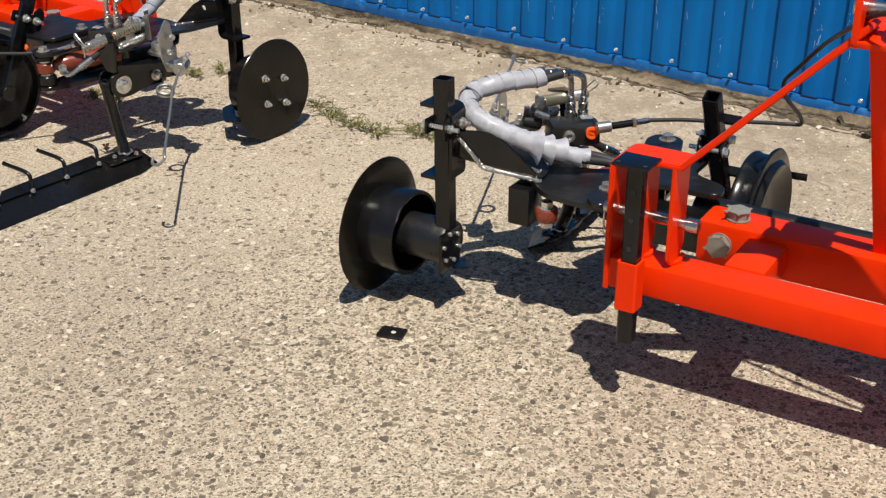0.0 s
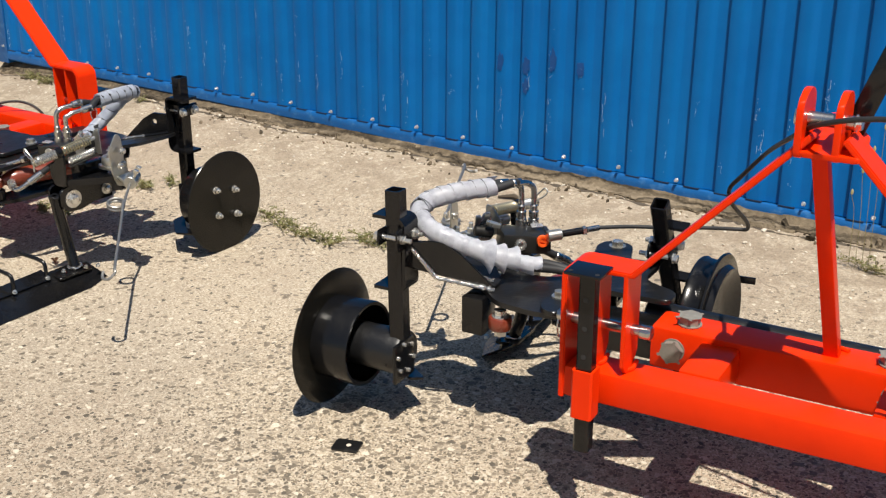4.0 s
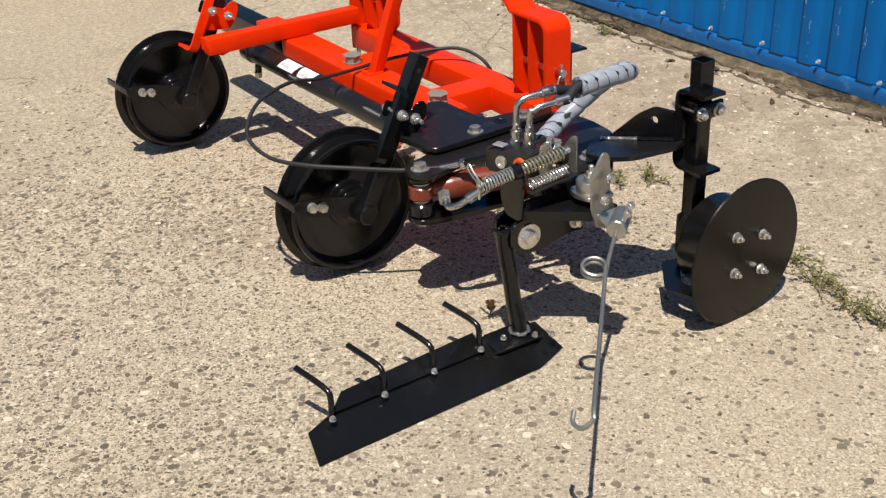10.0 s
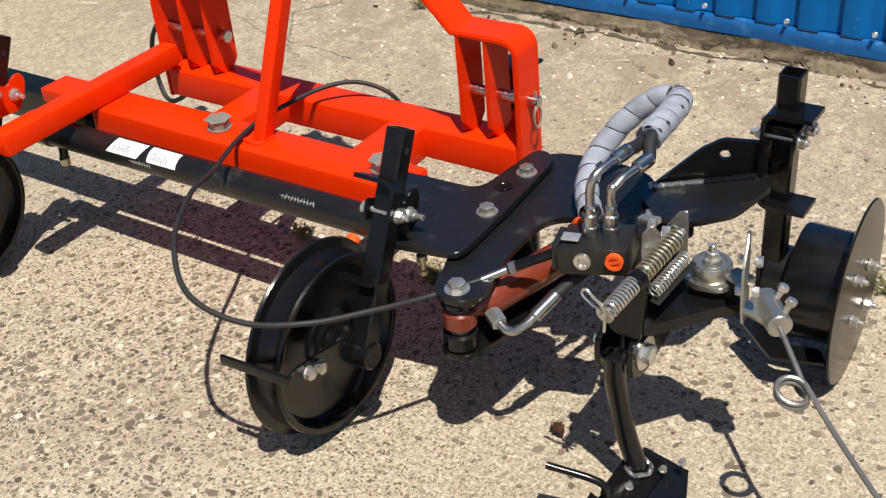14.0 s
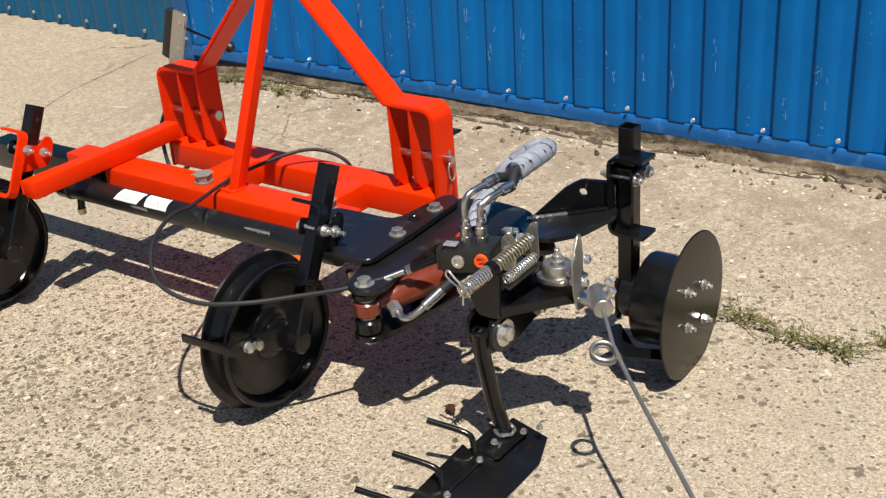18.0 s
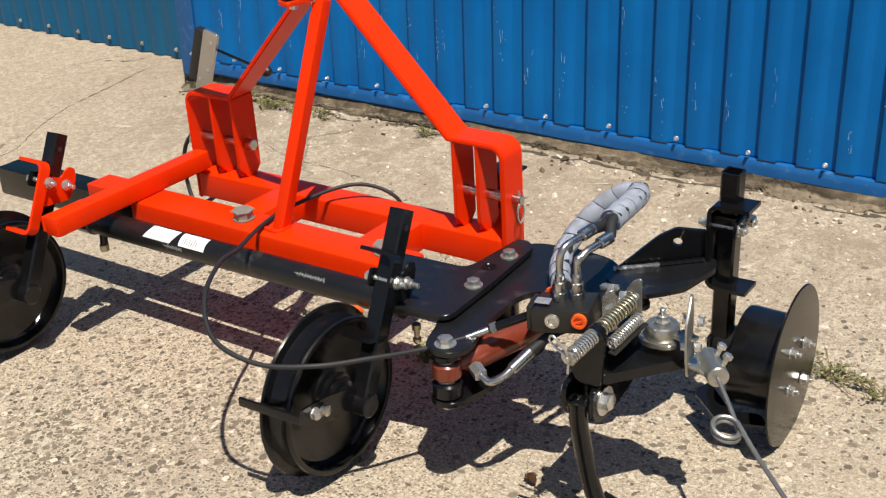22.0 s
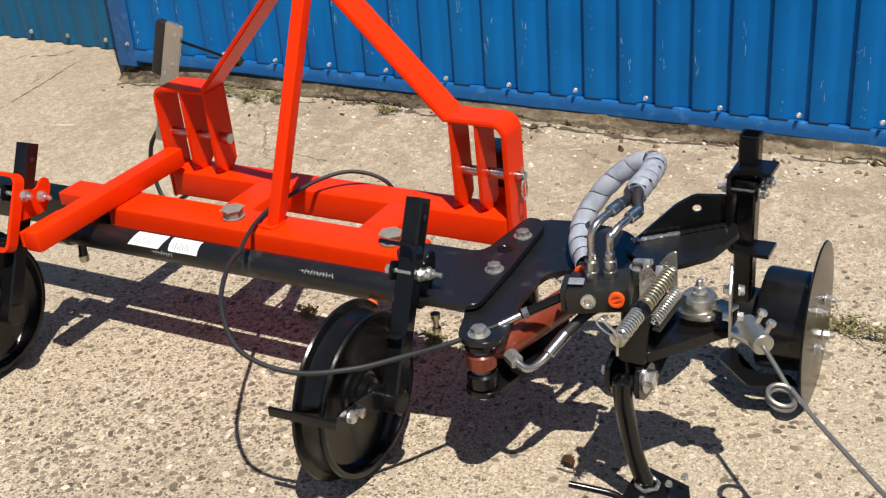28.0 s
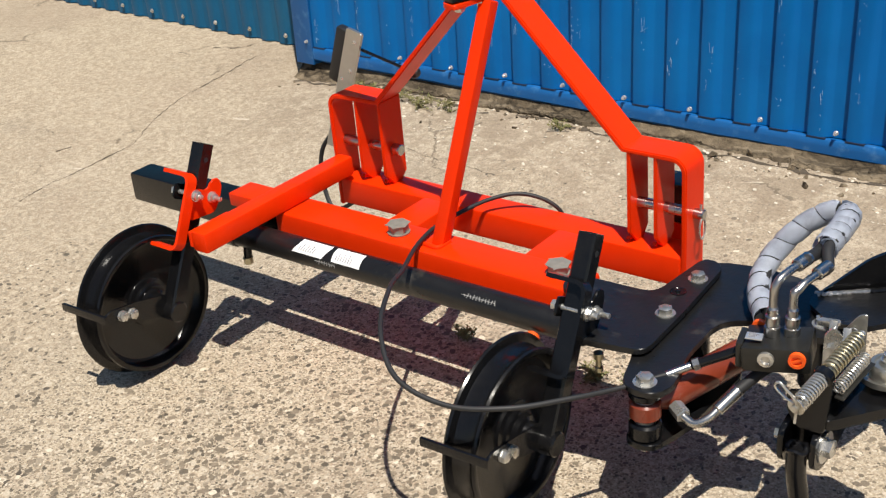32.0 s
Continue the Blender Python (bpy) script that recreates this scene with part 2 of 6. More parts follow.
def hex_bolt(bm, p, axis, s=0.017, head=0.008, washer=0.014, stud=0.0):
    """A hexagon head on a round washer, at p on a face whose outside is axis; stud: a threaded end instead of a cap."""
    ax = Vector(axis).normalized()
    p = Vector(p)
    if washer:
        cyl(bm, p, p + ax * 0.0025, washer, 18)
    q = ax.orthogonal().normalized()
    o = ax.cross(q)
    r = s / math.sqrt(3)
    base, k0 = p + ax * 0.0025, random.random()
    lo = [bm.verts.new(base + r * (math.cos(k0 + k * math.pi / 3) * q + math.sin(k0 + k * math.pi / 3) * o)) for k in range(6)]
    hi = [bm.verts.new(v.co + ax * head) for v in lo]
    tp = [bm.verts.new((v.co - base - ax * head) * 0.8 + base + ax * (head + 0.0012)) for v in hi]
    for a, b in ((lo, hi), (hi, tp)):
        for k in range(6):
            bm.faces.new((a[k], a[(k + 1) % 6], b[(k + 1) % 6], b[k]))
    bm.faces.new(tp)
    bm.faces.new(lo[::-1])
    if stud:
        cyl(bm, base + ax * head, base + ax * (head + stud), s * 0.3, 12, 0.001)
    return bm


def torn_star(c, axis, r, long):
    """A thin ragged sheet on a screw head: a hexagon with a torn tab at each corner."""
    ax = Vector(axis).normalized()
    q = ax.orthogonal().normalized()
    o = ax.cross(q)
    pts = []
    for k in range(6):
        a = k * math.pi / 3 + random.uniform(-0.05, 0.05)
        tip = r * random.uniform(1.08, 1.0 + long)
        for da, rr in ((-0.30, 0.98), (-0.13, 1.02), (-0.09, tip / r), (0.10, tip / r * random.uniform(0.92, 1.0)), (0.13, 1.02), (0.30, 0.97)):
            pts.append(Vector(c) + r * rr * (math.cos(a + da) * q + math.sin(a + da) * o) + ax * random.uniform(-0.0012, 0.0012) * (rr > 1.1))
    return slab(B(), pts, 0.0016, 0)


def helix(a, b, r, turns, n=14, up=None):
    """Points of a coil round the line from a to b."""
    a, b = Vector(a), Vector(b)
    ax = (b - a).normalized()
    s = ax.orthogonal().normalized()
    o = ax.cross(s)
    tot = int(turns * n)
    return [a + (b - a) * (i / tot) + r * (math.cos(2 * math.pi * i / n) * s + math.sin(2 * math.pi * i / n) * o) for i in range(tot + 1)]


def finish(name, bm, mat, angle=38):
    me = bpy.data.meshes.new(name)
    bm.normal_update()
    bm.to_mesh(me)
    bm.free()
    me.materials.append(mat)
    me.polygons.foreach_set("use_smooth", [True] * len(me.polygons))
    me.set_sharp_from_angle(angle=radians(angle))
    return me


SHIFT = Vector((0, 0, 0))
TURN = Matrix()


def part(name, bm, mat, parent, label=""):
    """One mesh under a thing or a part, in the thing's own space; SHIFT and TURN move the group of parts that is being built."""
    bm.transform(Matrix.Translation(SHIFT) @ TURN)
    ob = new(name, finish(name, bm, mat))
    ob.parent = parent
    if label:
        tagged(ob, label)
    return ob


def thing(name, bm, mat, label, category, kind="", group=""):
    ob = new(name, finish(name, bm, mat))
    return tagged(ob, label, category, group, kind)


def B():
    return bmesh.new()


# ---- the weeding machine ----
ORIGIN = Vector((-3.9, 2.5, 0.0))
LEAN = Vector((0, 0.447, 0.894))       # the wheel posts lean along the direction of travel
ACROSS = Vector((0, -0.894, 0.447))


def bolt_part(parent, p, axis, s=0.017, head=0.008, washer=0.014, stud=0.0, mat=None, name="bolt"):
    return part(name, hex_bolt(B(), p, axis, s, head, washer, stud), mat or ZINC, parent)


def wheel(parent, x, cy, cz, mirror=1):
    """A pressed steel gauge wheel: flange, open drum, dished web and hub, on an axle towards the post."""
    w = part("wheel", lathe(B(), (x, cy, cz), (1, 0, 0), [(0.034, 0.0), (0.034, 0.050), (0.030, 0.095), (0.010, 0.128), (0.002, 0.142), (0.016, 0.150), (0.018, 0.175), (0.022, 0.178), (0.026, 0.176), (0.029, 0.160), (0.040, 0.157), (0.064, 0.158), (0.072, 0.162), (0.077, 0.160), (0.078, 0.155), (0.076, 0.150), (0.060, 0.146), (0.050, 0.138), (0.047, 0.120), (0.046, 0.080), (0.048, 0.066), (0.048, 0.0)], 72), BLACK, parent, "black pressed steel gauge wheel with a flange")
    part("hub", lathe(B(), (x, cy, cz), (1, 0, 0), [(0.046, 0.0), (0.046, 0.058), (0.054, 0.056), (0.057, 0.046), (0.064, 0.045), (0.067, 0.040), (0.067, 0.036), (0.078, 0.034), (0.082, 0.026), (0.096, 0.022), (0.096, 0.0)], 36), BLACK, w)
    part("axle", cyl(B(), (x + 0.05, cy, cz), (x + 0.130, cy, cz), 0.016, 20, 0.002), BLACK_DULL, w)
    return w


def leaning_post(parent, x, hub, top_len, mat):
    """A square tube post that leans from the hub up along LEAN."""
    h = Vector((x, hub[0], hub[1]))
    p = part("post", square_tube(B(), h - LEAN * 0.02, h + LEAN * top_len, 0.037, 0.004, up=(1, 0, 0)), BLACK, parent)
    part("axle_boss", cyl(B(), h + Vector((-0.026, 0, 0)), h + Vector((0.024, 0, 0)), 0.024, 24, 0.003), BLACK, p)
    # thin black disc imitates the dark inside of the pin hole
    part("pin_hole", cyl(B(), h + LEAN * (top_len - 0.035) + Vector((0.0187, 0, 0)), h + LEAN * (top_len - 0.035) + Vector((0.0191, 0, 0)), 0.006, 14), RUBBER, p)
    return p


def scraper(parent, x, hub):
    """The mud scraper: a flat arm along the wheel face, bent across the drum, with two bolts."""
    y, z = hub
    s = part("scraper", slab(B(), rounded([(x, y + 0.032, z + 0.030), (x, y - 0.090, z + 0.062), (x, y - 0.160, z + 0.072), (x, y - 0.172, z + 0.062), (x, y - 0.172, z + 0.046), (x, y - 0.140, z + 0.028), (x, y - 0.080, z + 0.012), (x, y + 0.032, z - 0.026)], 0.012), 0.006), BLACK, parent)
    part("scraper_tip", bar(B(), (x, y - 0.170, z + 0.056), (x - 0.140, y - 0.178, z + 0.058), 0.007, 0.018, 0.0015), BLACK, s)
    for dy in (-0.0145, 0.0115):
        bolt_part(s, (x + 0.0005, y - 0.116 + dy, z + 0.046 - dy * 0.25), (1, 0, 0), 0.020, 0.009, 0.012)


def clamp(parent, c, along, across, out, mat, name="clamp", half=0.022, off=0.0, slide=0.0, reach=0.090, bolts=(-0.0255, 0.0255), eared=False, lift=0.0):
    """A post clamp: a strip with rounded lips at both ends, an ear plate, a rear strap and two through bolts. c: the middle of the post."""
    c, u, v, w = Vector(c), Vector(along), Vector(across), Vector(out)
    m = Matrix((v, u, w)).transposed().to_4x4()
    m.translation = c
    bm = B()
    k = reach - 0.094
    outer = [(-0.052, -0.094), (0.012, -0.094), (0.022, -0.091), (0.029, -0.084), (0.032, -0.074), (0.032, 0.074), (0.029, 0.084), (0.022, 0.091), (0.012, 0.094), (-0.052, 0.094)]
    inner = [(-0.052, -0.086), (0.010, -0.086), (0.017, -0.084), (0.022, -0.079), (0.0245, -0.072), (0.0245, 0.072), (0.022, 0.079), (0.017, 0.084), (0.010, 0.086), (-0.052, 0.086)]
    cols = [[[bm.verts.new(m @ Vector((off + e * half, slide + y + (k if y > 0 else -k), z))) for z, y in line] for line in (outer, inner)] for e in (-1, 1)]
    (oa, ia), (ob_, ib) = cols
    for k in range(len(outer) - 1):
        bm.faces.new((oa[k], oa[k + 1], ia[k + 1], ia[k]))
        bm.faces.new((ob_[k], ib[k], ib[k + 1], ob_[k + 1]))
        bm.faces.new((oa[k], ob_[k], ob_[k + 1], oa[k + 1]))
        bm.faces.new((ia[k], ia[k + 1], ib[k + 1], ib[k]))
    for k in (0, -1):
        bm.faces.new((oa[k], ia[k], ib[k], ob_[k]))
    bmesh.ops.recalc_face_normals(bm, faces=bm.faces[:])
    cl = part(name, bm, mat, parent)
    lo, hi = min(bolts), max(bolts)
    if eared:
        ear = [(off, -0.060), (off - 0.030, -0.056), (lo - 0.016, -0.034), (lo - 0.022, -0.024), (lo - 0.026, 0.010), (lo - 0.022, 0.036), (lo - 0.006, 0.046), (lo + 0.010, 0.036), (lo + 0.014, 0.014), (hi - 0.012, 0.014), (off, 0.018)]
    else:
        ear = [(hi + 0.019, -0.026), (lo - 0.019, -0.026), (lo - 0.019, 0.026), (hi + 0.019, 0.026)]
    part("ear_plate", slab(B(), rounded([m @ Vector((a, b + lift, 0.0243)) for a, b in ear], 0.008), 0.005), mat, cl)
    part("back_strap", boxed(B(), (lo - 0.015, lift - 0.018, -0.028), (hi + 0.015, lift + 0.018, -0.020), 0.006, m), BLACK, cl)
    for k in bolts:
        q = c + v * k + u * lift
        part("clamp_bolt", cyl(B(), q - w * 0.040, q + w * 0.054, 0.0055, 14, 0.001), ZINC, cl)
        bolt_part(cl, q + w * (0.0322 if abs(k - off) < half + 0.004 else 0.0243), w, 0.018, 0.009, 0.0135, name="nut")
        bolt_part(cl, q - w * 0.0282, -w, 0.018, 0.008, 0.013)
    return cl


def hitch_box(parent, inner, mid, outer, sign, top_leg, collar):
    """A lower hitch box: three upright plates, the outer one bent over the top, with the pin through them."""
    y0, y1, zt, zb = 2.706, 2.786, 0.527, 0.3062
    t = 0.012
    bm = B()
    r = 0.035
    pts = [(outer, 0.230), (outer, zt - r)]
    pts += [(outer - sign * r * (1 - math.cos(a)), zt - r + r * math.sin(a)) for a in [math.pi / 2 * k / 6 for k in range(1, 7)]]
    pts += [(inner, zt), (top_leg[0], top_leg[1])]
    dirs = []
    for i, p in enumerate(pts):
        a, b = pts[max(i - 1, 0)], pts[min(i + 1, len(pts) - 1)]
        d = Vector((b[0] - a[0], b[1] - a[1])).normalized()
        dirs.append(Vector((d.y, -d.x)) * sign)
    o = [(Vector(p), Vector(p) - d * t) for p, d in zip(pts, dirs)]
    vs = [[bm.verts.new((q.x, y, q.y)) for q in pr for y in (y0, y1)] for pr in o]
    for a, b in zip(vs, vs[1:]):
        for i, j in ((0, 1), (1, 3), (3, 2), (2, 0)):
            bm.faces.new((a[i], a[j], b[j], b[i]))
    for e in (vs[0], vs[-1]):
        bm.faces.new((e[0], e[1], e[3], e[2]))
    bmesh.ops.recalc_face_normals(bm, faces=bm.faces[:])
    sharp = [e for e in bm.edges if len(e.link_faces) == 2 and e.calc_face_angle(0) > 1.2]
    bmesh.ops.bevel(bm, geom=sharp, offset=0.0025, segments=2, affect="EDGES")
    box = part("hitch_box", bm, RED, parent, "red bent flat-bar hitch box and mast leg")
    for x in (inner, mid):
        s = 0.004
        g = part("hitch_plate", slab(B(), [(x + s, y0 + 0.002, zt - 0.006), (x + s, y1, zt - 0.006), (x + s, y1, zb + 0.02), (x + s, y1 - 0.02, zb - 0.001), (x + s, y0 + 0.03, zb - 0.001), (x + s, y0 + 0.002, zb + 0.03)], 0.009), RED, box)
        wp = [(x, y0 + 0.014, zb + 0.010), (x, y0 + 0.035, zb + 0.003), (x + 0.008 * sign, y0 + 0.055, zb + 0.004)]
        part("weld", tube(B(), smooth_path(wp, 6), 0.005, 8), RED, g)
    py, pz = 2.745, 0.394
    pin = part("hitch_pin", cyl(B(), (inner - sign * (0.035 if collar else 0.004), py, pz), (outer + sign * 0.022, py, pz), 0.0115, 24, 0.002), CHROME, box, "bright steel hitch pin")
    if collar:
        part("pin_collar", cyl(B(), (inner - sign * 0.037, py, pz), (inner - sign * 0.012, py, pz), 0.0145, 20, 0.002), CHROME, pin)
    xo = outer + sign * 0.013
    if sign > 0:
        part("lynch_pin", tube(B(), [(xo, py, pz + 0.022), (xo, py, pz - 0.02)], 0.003, 8), ZINC, pin)
        lp = [Vector((xo + 0.006, py - 0.004 + 0.013 * math.cos(a), pz - 0.028 + 0.024 * math.sin(a))) for a in [2 * math.pi * k / 20 for k in range(20)]]
        part("ring", tube(B(), lp + [lp[0]], 0.0022, 8), ZINC, pin)
    return box


def spiral_wrap(parent, pts, r, turns, mat, width=0.8, torn=0.0):
    """Hose guard: a flat ribbon wound along the bundle, with small gaps."""
    path = smooth_path(pts, 14)
    acc = [0.0]
    for a, b in zip(path, path[1:]):
        acc.append(acc[-1] + (b - a).length)
    tot = acc[-1]

    def at(s):
        s = max(0, min(tot, s))
        for i in range(len(acc) - 1):
            if s <= acc[i + 1]:
                f = (s - acc[i]) / max(1e-9, acc[i + 1] - acc[i])
                return path[i].lerp(path[i + 1], f), (path[i + 1] - path[i]).normalized()
        return path[-1], (path[-1] - path[-2]).normalized()
    bm = B()
    pitch = tot / turns
    n = 14
    prev = None
    ref = Vector((0.3, 0.2, 1)).normalized()
    for k in range(int(turns * n) + 1):
        s = pitch * k / n
        row = []
        for e, lift in ((0, 0.0), (0.25, 0.0016), (0.75, 0.0022), (1, 0.0004)) if mat == WRAP else ((0, -0.0004), (0.3, 0.0006), (0.7, 0.0014), (1, 0.0022)):
            c, t = at(s + pitch * width * e)
            u = (ref - t * ref.dot(t)).normalized()
            o = t.cross(u)
            a = 2 * math.pi * k / n
            wob = 1 + (0.10 if mat == WRAP else 0.16) * noise.noise(Vector((s * 40, e * 2, 3.1)))
            u_ = s / tot
            loose = max(0, 1 - abs(u_ - 0.66) / 0.24)
            flare = torn * (e * e * max(0, noise.noise(Vector((s * 31, 8.8, 0))) + 0.08) * loose * 0.062 - 0.005 * max(0, u_ - 0.62) / 0.38)
            row.append(bm.verts.new(c + (r * wob + lift + flare) * (math.cos(a) * u + math.sin(a) * o)))
        if prev:
            for i in range(3):
                bm.faces.new((prev[i], row[i], row[i + 1], prev[i + 1]))
        prev = row
    bmesh.ops.solidify(bm, geom=bm.faces[:], thickness=0.0012)
    return part("spiral_wrap", bm, mat, parent)


SENSOR = [Vector((-2.848, 2.400, 0)) + Vector((-0.235, 0.972, 0)) * a + Vector((0, 0, z)) for a, z in ((0.012, 0.450), (-0.006, 0.458), (-0.046, 0.415), (-0.040, 0.345), (-0.020, 0.300), (0.034, 0.283), (0.036, 0.325), (0.018, 0.368), (0.022, 0.402))]


def weeder(label, place, variant):
    """The whole machine, built in its own space round ORIGIN and set down at place."""
    global SHIFT, TURN
    root = new("inter_row_weeder")
    tagged(root, label, "farm machine", "inter-row weeding machines")
    first = variant == "a"

    # frame
    rear = part("rear_beam", boxed(B(), (-4.356, 2.452, 0.224), (-3.530, 2.552, 0.320), 0.010), RED, root, "red square tube cross beam")
    front = part("front_beam", boxed(B(), (-4.370, 2.702, 0.236), (-3.432, 2.788, 0.305), 0.009), RED, root, "red square tube hitch beam")
    for x in (-4.06, -3.685):
        part("frame_connector", boxed(B(), (x - 0.042, 2.550, 0.238), (x + 0.042, 2.704, 0.308), 0.008), RED, root)
    toolbar = part("sliding_toolbar", boxed(B(), (-4.90, 2.464, 0.232), (-4.30, 2.540, 0.310), 0.008), BLACK, root, "black square tube sliding toolbar")
    part("toolbar_stub", boxed(B(), (-3.545, 2.464, 0.232), (-3.400, 2.540, 0.310), 0.008), BLACK, root)
    for p in ((-4.016, 2.502), (-3.603, 2.508)):
        nb = part("clamp_nut", lathe(B(), (p[0], p[1], 0.319), (0, 0, 1), [(0, 0), (0, 0.024), (0.006, 0.024)], 24), ZINC, rear)
        hb = B()
        hex_bolt(hb, (p[0], p[1], 0.322), (0, 0, 1), 0.040, 0.018, 0.026)
        part("nut_head", hb, MASKED, nb, "large grey hexagon screw with ragged paint")
        part("torn_masking", torn_star((p[0], p[1], 0.3435), (0, 0, 1), 0.025, 0.2 if first else 0.45), MASKED, nb, "grey star of torn masking on the screw")
        fb = B()
        hex_bolt(fb, (p[0] + (0.02 if p[0] > -3.8 else -0.02), 2.5525, 0.275), (0, 1, 0), 0.042, 0.016, 0.026)
        sn = part("side_nut", fb, MASKED, rear, "grey hexagon screw in the beam side")
        part("torn_masking", torn_star((p[0] + (0.02 if p[0] > -3.8 else -0.02), 2.5720, 0.275), (0, 1, 0), 0.0235, 0.32), MASKED, sn)

    # mast
    hitch_box(root, -3.562, -3.500, -3.420, 1, (-3.866, 0.842), not first)
    hitch_box(root, -4.232, -4.305, -4.385, -1, (-3.930, 0.842), True)
    ears, low_by = ((-3.872, -3.944), 0.0) if first else ((-3.848, -3.913), -0.010)
    for x in ears:
        part("top_link_ear", slab(B(), rounded([(x + 0.006, 2.700, 0.808 + low_by), (x + 0.006, 2.790, 0.808 + low_by), (x + 0.006, 2.790, 0.905 + low_by), (x + 0.006, 2.750, 0.924 + low_by), (x + 0.006, 2.712, 0.920 + low_by), (x + 0.006, 2.700, 0.900 + low_by)], 0.012), 0.012), RED, root)
    part("mast_plate", slab(B(), rounded([(-3.850, 2.790, 0.822 + 2 * low_by), (-3.955, 2.790, 0.822 + 2 * low_by), (-3.950, 2.680, 0.822 + low_by), (-3.894, 2.570, 0.822), (-3.858, 2.560, 0.822), (-3.842, 2.660, 0.822 + low_by)], 0.01), -0.010), RED, root, "red top plate of the mast")
    pin_z = 0.872 + low_by
    p0, p1 = (-3.966, -3.835) if first else (-3.934, -3.836)
    tp = part("top_link_pin", cyl(B(), (p0, 2.748, pin_z), (p1, 2.748, pin_z), 0.0125, 24, 0.002), CHROME, root, "bright top link pin")
    part("pin_head", cyl(B(), (p1 - 0.004, 2.748, pin_z), (p1 + 0.004, 2.748, pin_z), 0.016, 20, 0.002), ZINC, tp)
    bolt_part(tp, (p0, 2.748, pin_z), (-1, 0, 0), 0.022, 0.008, 0.015)
    part("mast_brace", bar(B(), (-3.902, 2.503, 0.312), (-3.840 if first else -3.856, 2.655, 0.822), 0.030, 0.031, 0.004, up=(0, 1, 0)), RED, root, "red square tube mast brace")
    part("brace_weld", tube(B(), smooth_path([(-3.930, 2.482, 0.322), (-3.910, 2.478, 0.324), (-3.890, 2.482, 0.322), (-3.888, 2.52, 0.322)], 6), 0.005, 8), RED, rear)
    if first:
        lev = part("flat_bar", bar(B(), (-3.884, 2.590, 0.843), (-4.330, 2.640, 0.872), 0.032, 0.006, 0.0015), BLACK, root, "black flat bar bolted to the mast")
        part("bar_foot", bar(B(), (-3.838, 2.690, 0.839), (-3.884, 2.572, 0.839), 0.040, 0.008, 0.0015), BLACK, lev)
        for q in ((-3.874, 2.598), (-3.854, 2.648)):
            bolt_part(lev, (q[0], q[1], 0.843), (0, 0, 1), 0.018, 0.009, 0.013)
            bolt_part(root, (q[0], q[1], 0.8215), (0, 0, -1), 0.018, 0.009, 0.013, name="nut")
    else:
        lev = part("flat_bar", bar(B(), (-3.914, 2.690, 0.815), (-3.985, 2.682, 1.012), 0.038, 0.006, 0.0015, up=(0, 1, 0)), BLACK, root, "black flat bar standing up from the mast")
        # black disc on the bar in place of a shaded hole
        part("bar_hole", cyl(B(), (-3.979, 2.6855, 0.996), (-3.979, 2.6865, 0.996), 0.005, 12), RUBBER, lev)

    # left wheel: arm, clamp, post
    arm = part("wheel_arm", boxed(B(), (-4.370, 2.212, 0.3215), (-4.324, 2.708, 0.370), 0.007), RED, root, "red tube wheel arm on the frame")
    part("arm_gusset", slab(B(), [(-4.371, 2.212, 0.33), (-4.371, 2.27, 0.30), (-4.371, 2.33, 0.318), (-4.371, 2.33, 0.366), (-4.371, 2.212, 0.366)], 0.008), RED, arm)
    part("arm_pad", boxed(B(), (-4.492, 2.440, 0.3115), (-4.3715, 2.515, 0.345), 0.004), RED, arm)
    right = (-3.549, -3.425, (2.176, 0.178)) if first else (-3.588, -3.463, (2.170, 0.178))
    for wx, px, h in ((-4.560, -4.425, (2.165, 0.178)), right):
        wheel(root, wx, h[0], h[1])
        leaning_post(root, px, h, 0.385, BLACK)
        scraper(root, px - 0.006, h)
        c = Vector((px, h[0], h[1])) + LEAN * 0.245
        clamp(root, c, LEAN, ACROSS, (1, 0, 0), *((RED, "red_clamp", 0.013, 0.040, -0.018, 0.088, (-0.032, 0.024), True, 0.024) if wx < -4 else (BLACK, "clamp", 0.013, 0.024, -0.034, 0.090, (-0.030, 0.014), True)))

    # lift cylinder between the frame and the head, with its paper labels
    ca, cb = Vector((-4.445, 2.400, 0.270)), Vector((-3.470, 2.398, 0.279))
    ram = part("hydraulic_cylinder", cyl(B(), ca, cb, 0.0305, 32, 0.003), BLACK_DULL, root, "long black hydraulic cylinder with paper labels")
    part("cylinder_cap", cyl(B(), ca - Vector((0.03, 0, 0)), ca + Vector((0.02, 0, 0)), 0.0345, 32, 0.004), BLACK, ram)
    port = B()
    cyl(port, (-4.40, 2.392, 0.245), (-4.40, 2.388, 0.212), 0.010, 16, 0.002)
    part("oil_port", port, BLACK, ram)
    bolt_part(ram, (-4.40, 2.388, 0.218), (0, 0, -1), 0.02, 0.014, 0.012, mat=BRASSY, name="port_fitting")
    part("port_cap", lathe(B(), (-3.576, 2.366, 0.254), (0.15, -1, -0.20), [(0, 0), (0, 0.014), (0.016, 0.013), (0.02, 0.009), (0.02, 0.0)], 20), PLUG, ram, "orange plastic port cap")
    part("drain_nipple", lathe(B(), (-3.440, 2.385, 0.248), (0, 0, -1), [(0, 0), (0, 0.010), (0.012, 0.010), (0.013, 0.006), (0.030, 0.006), (0.032, 0.009), (0.040, 0.009), (0.042, 0.0)], 12), BRASSY, ram)
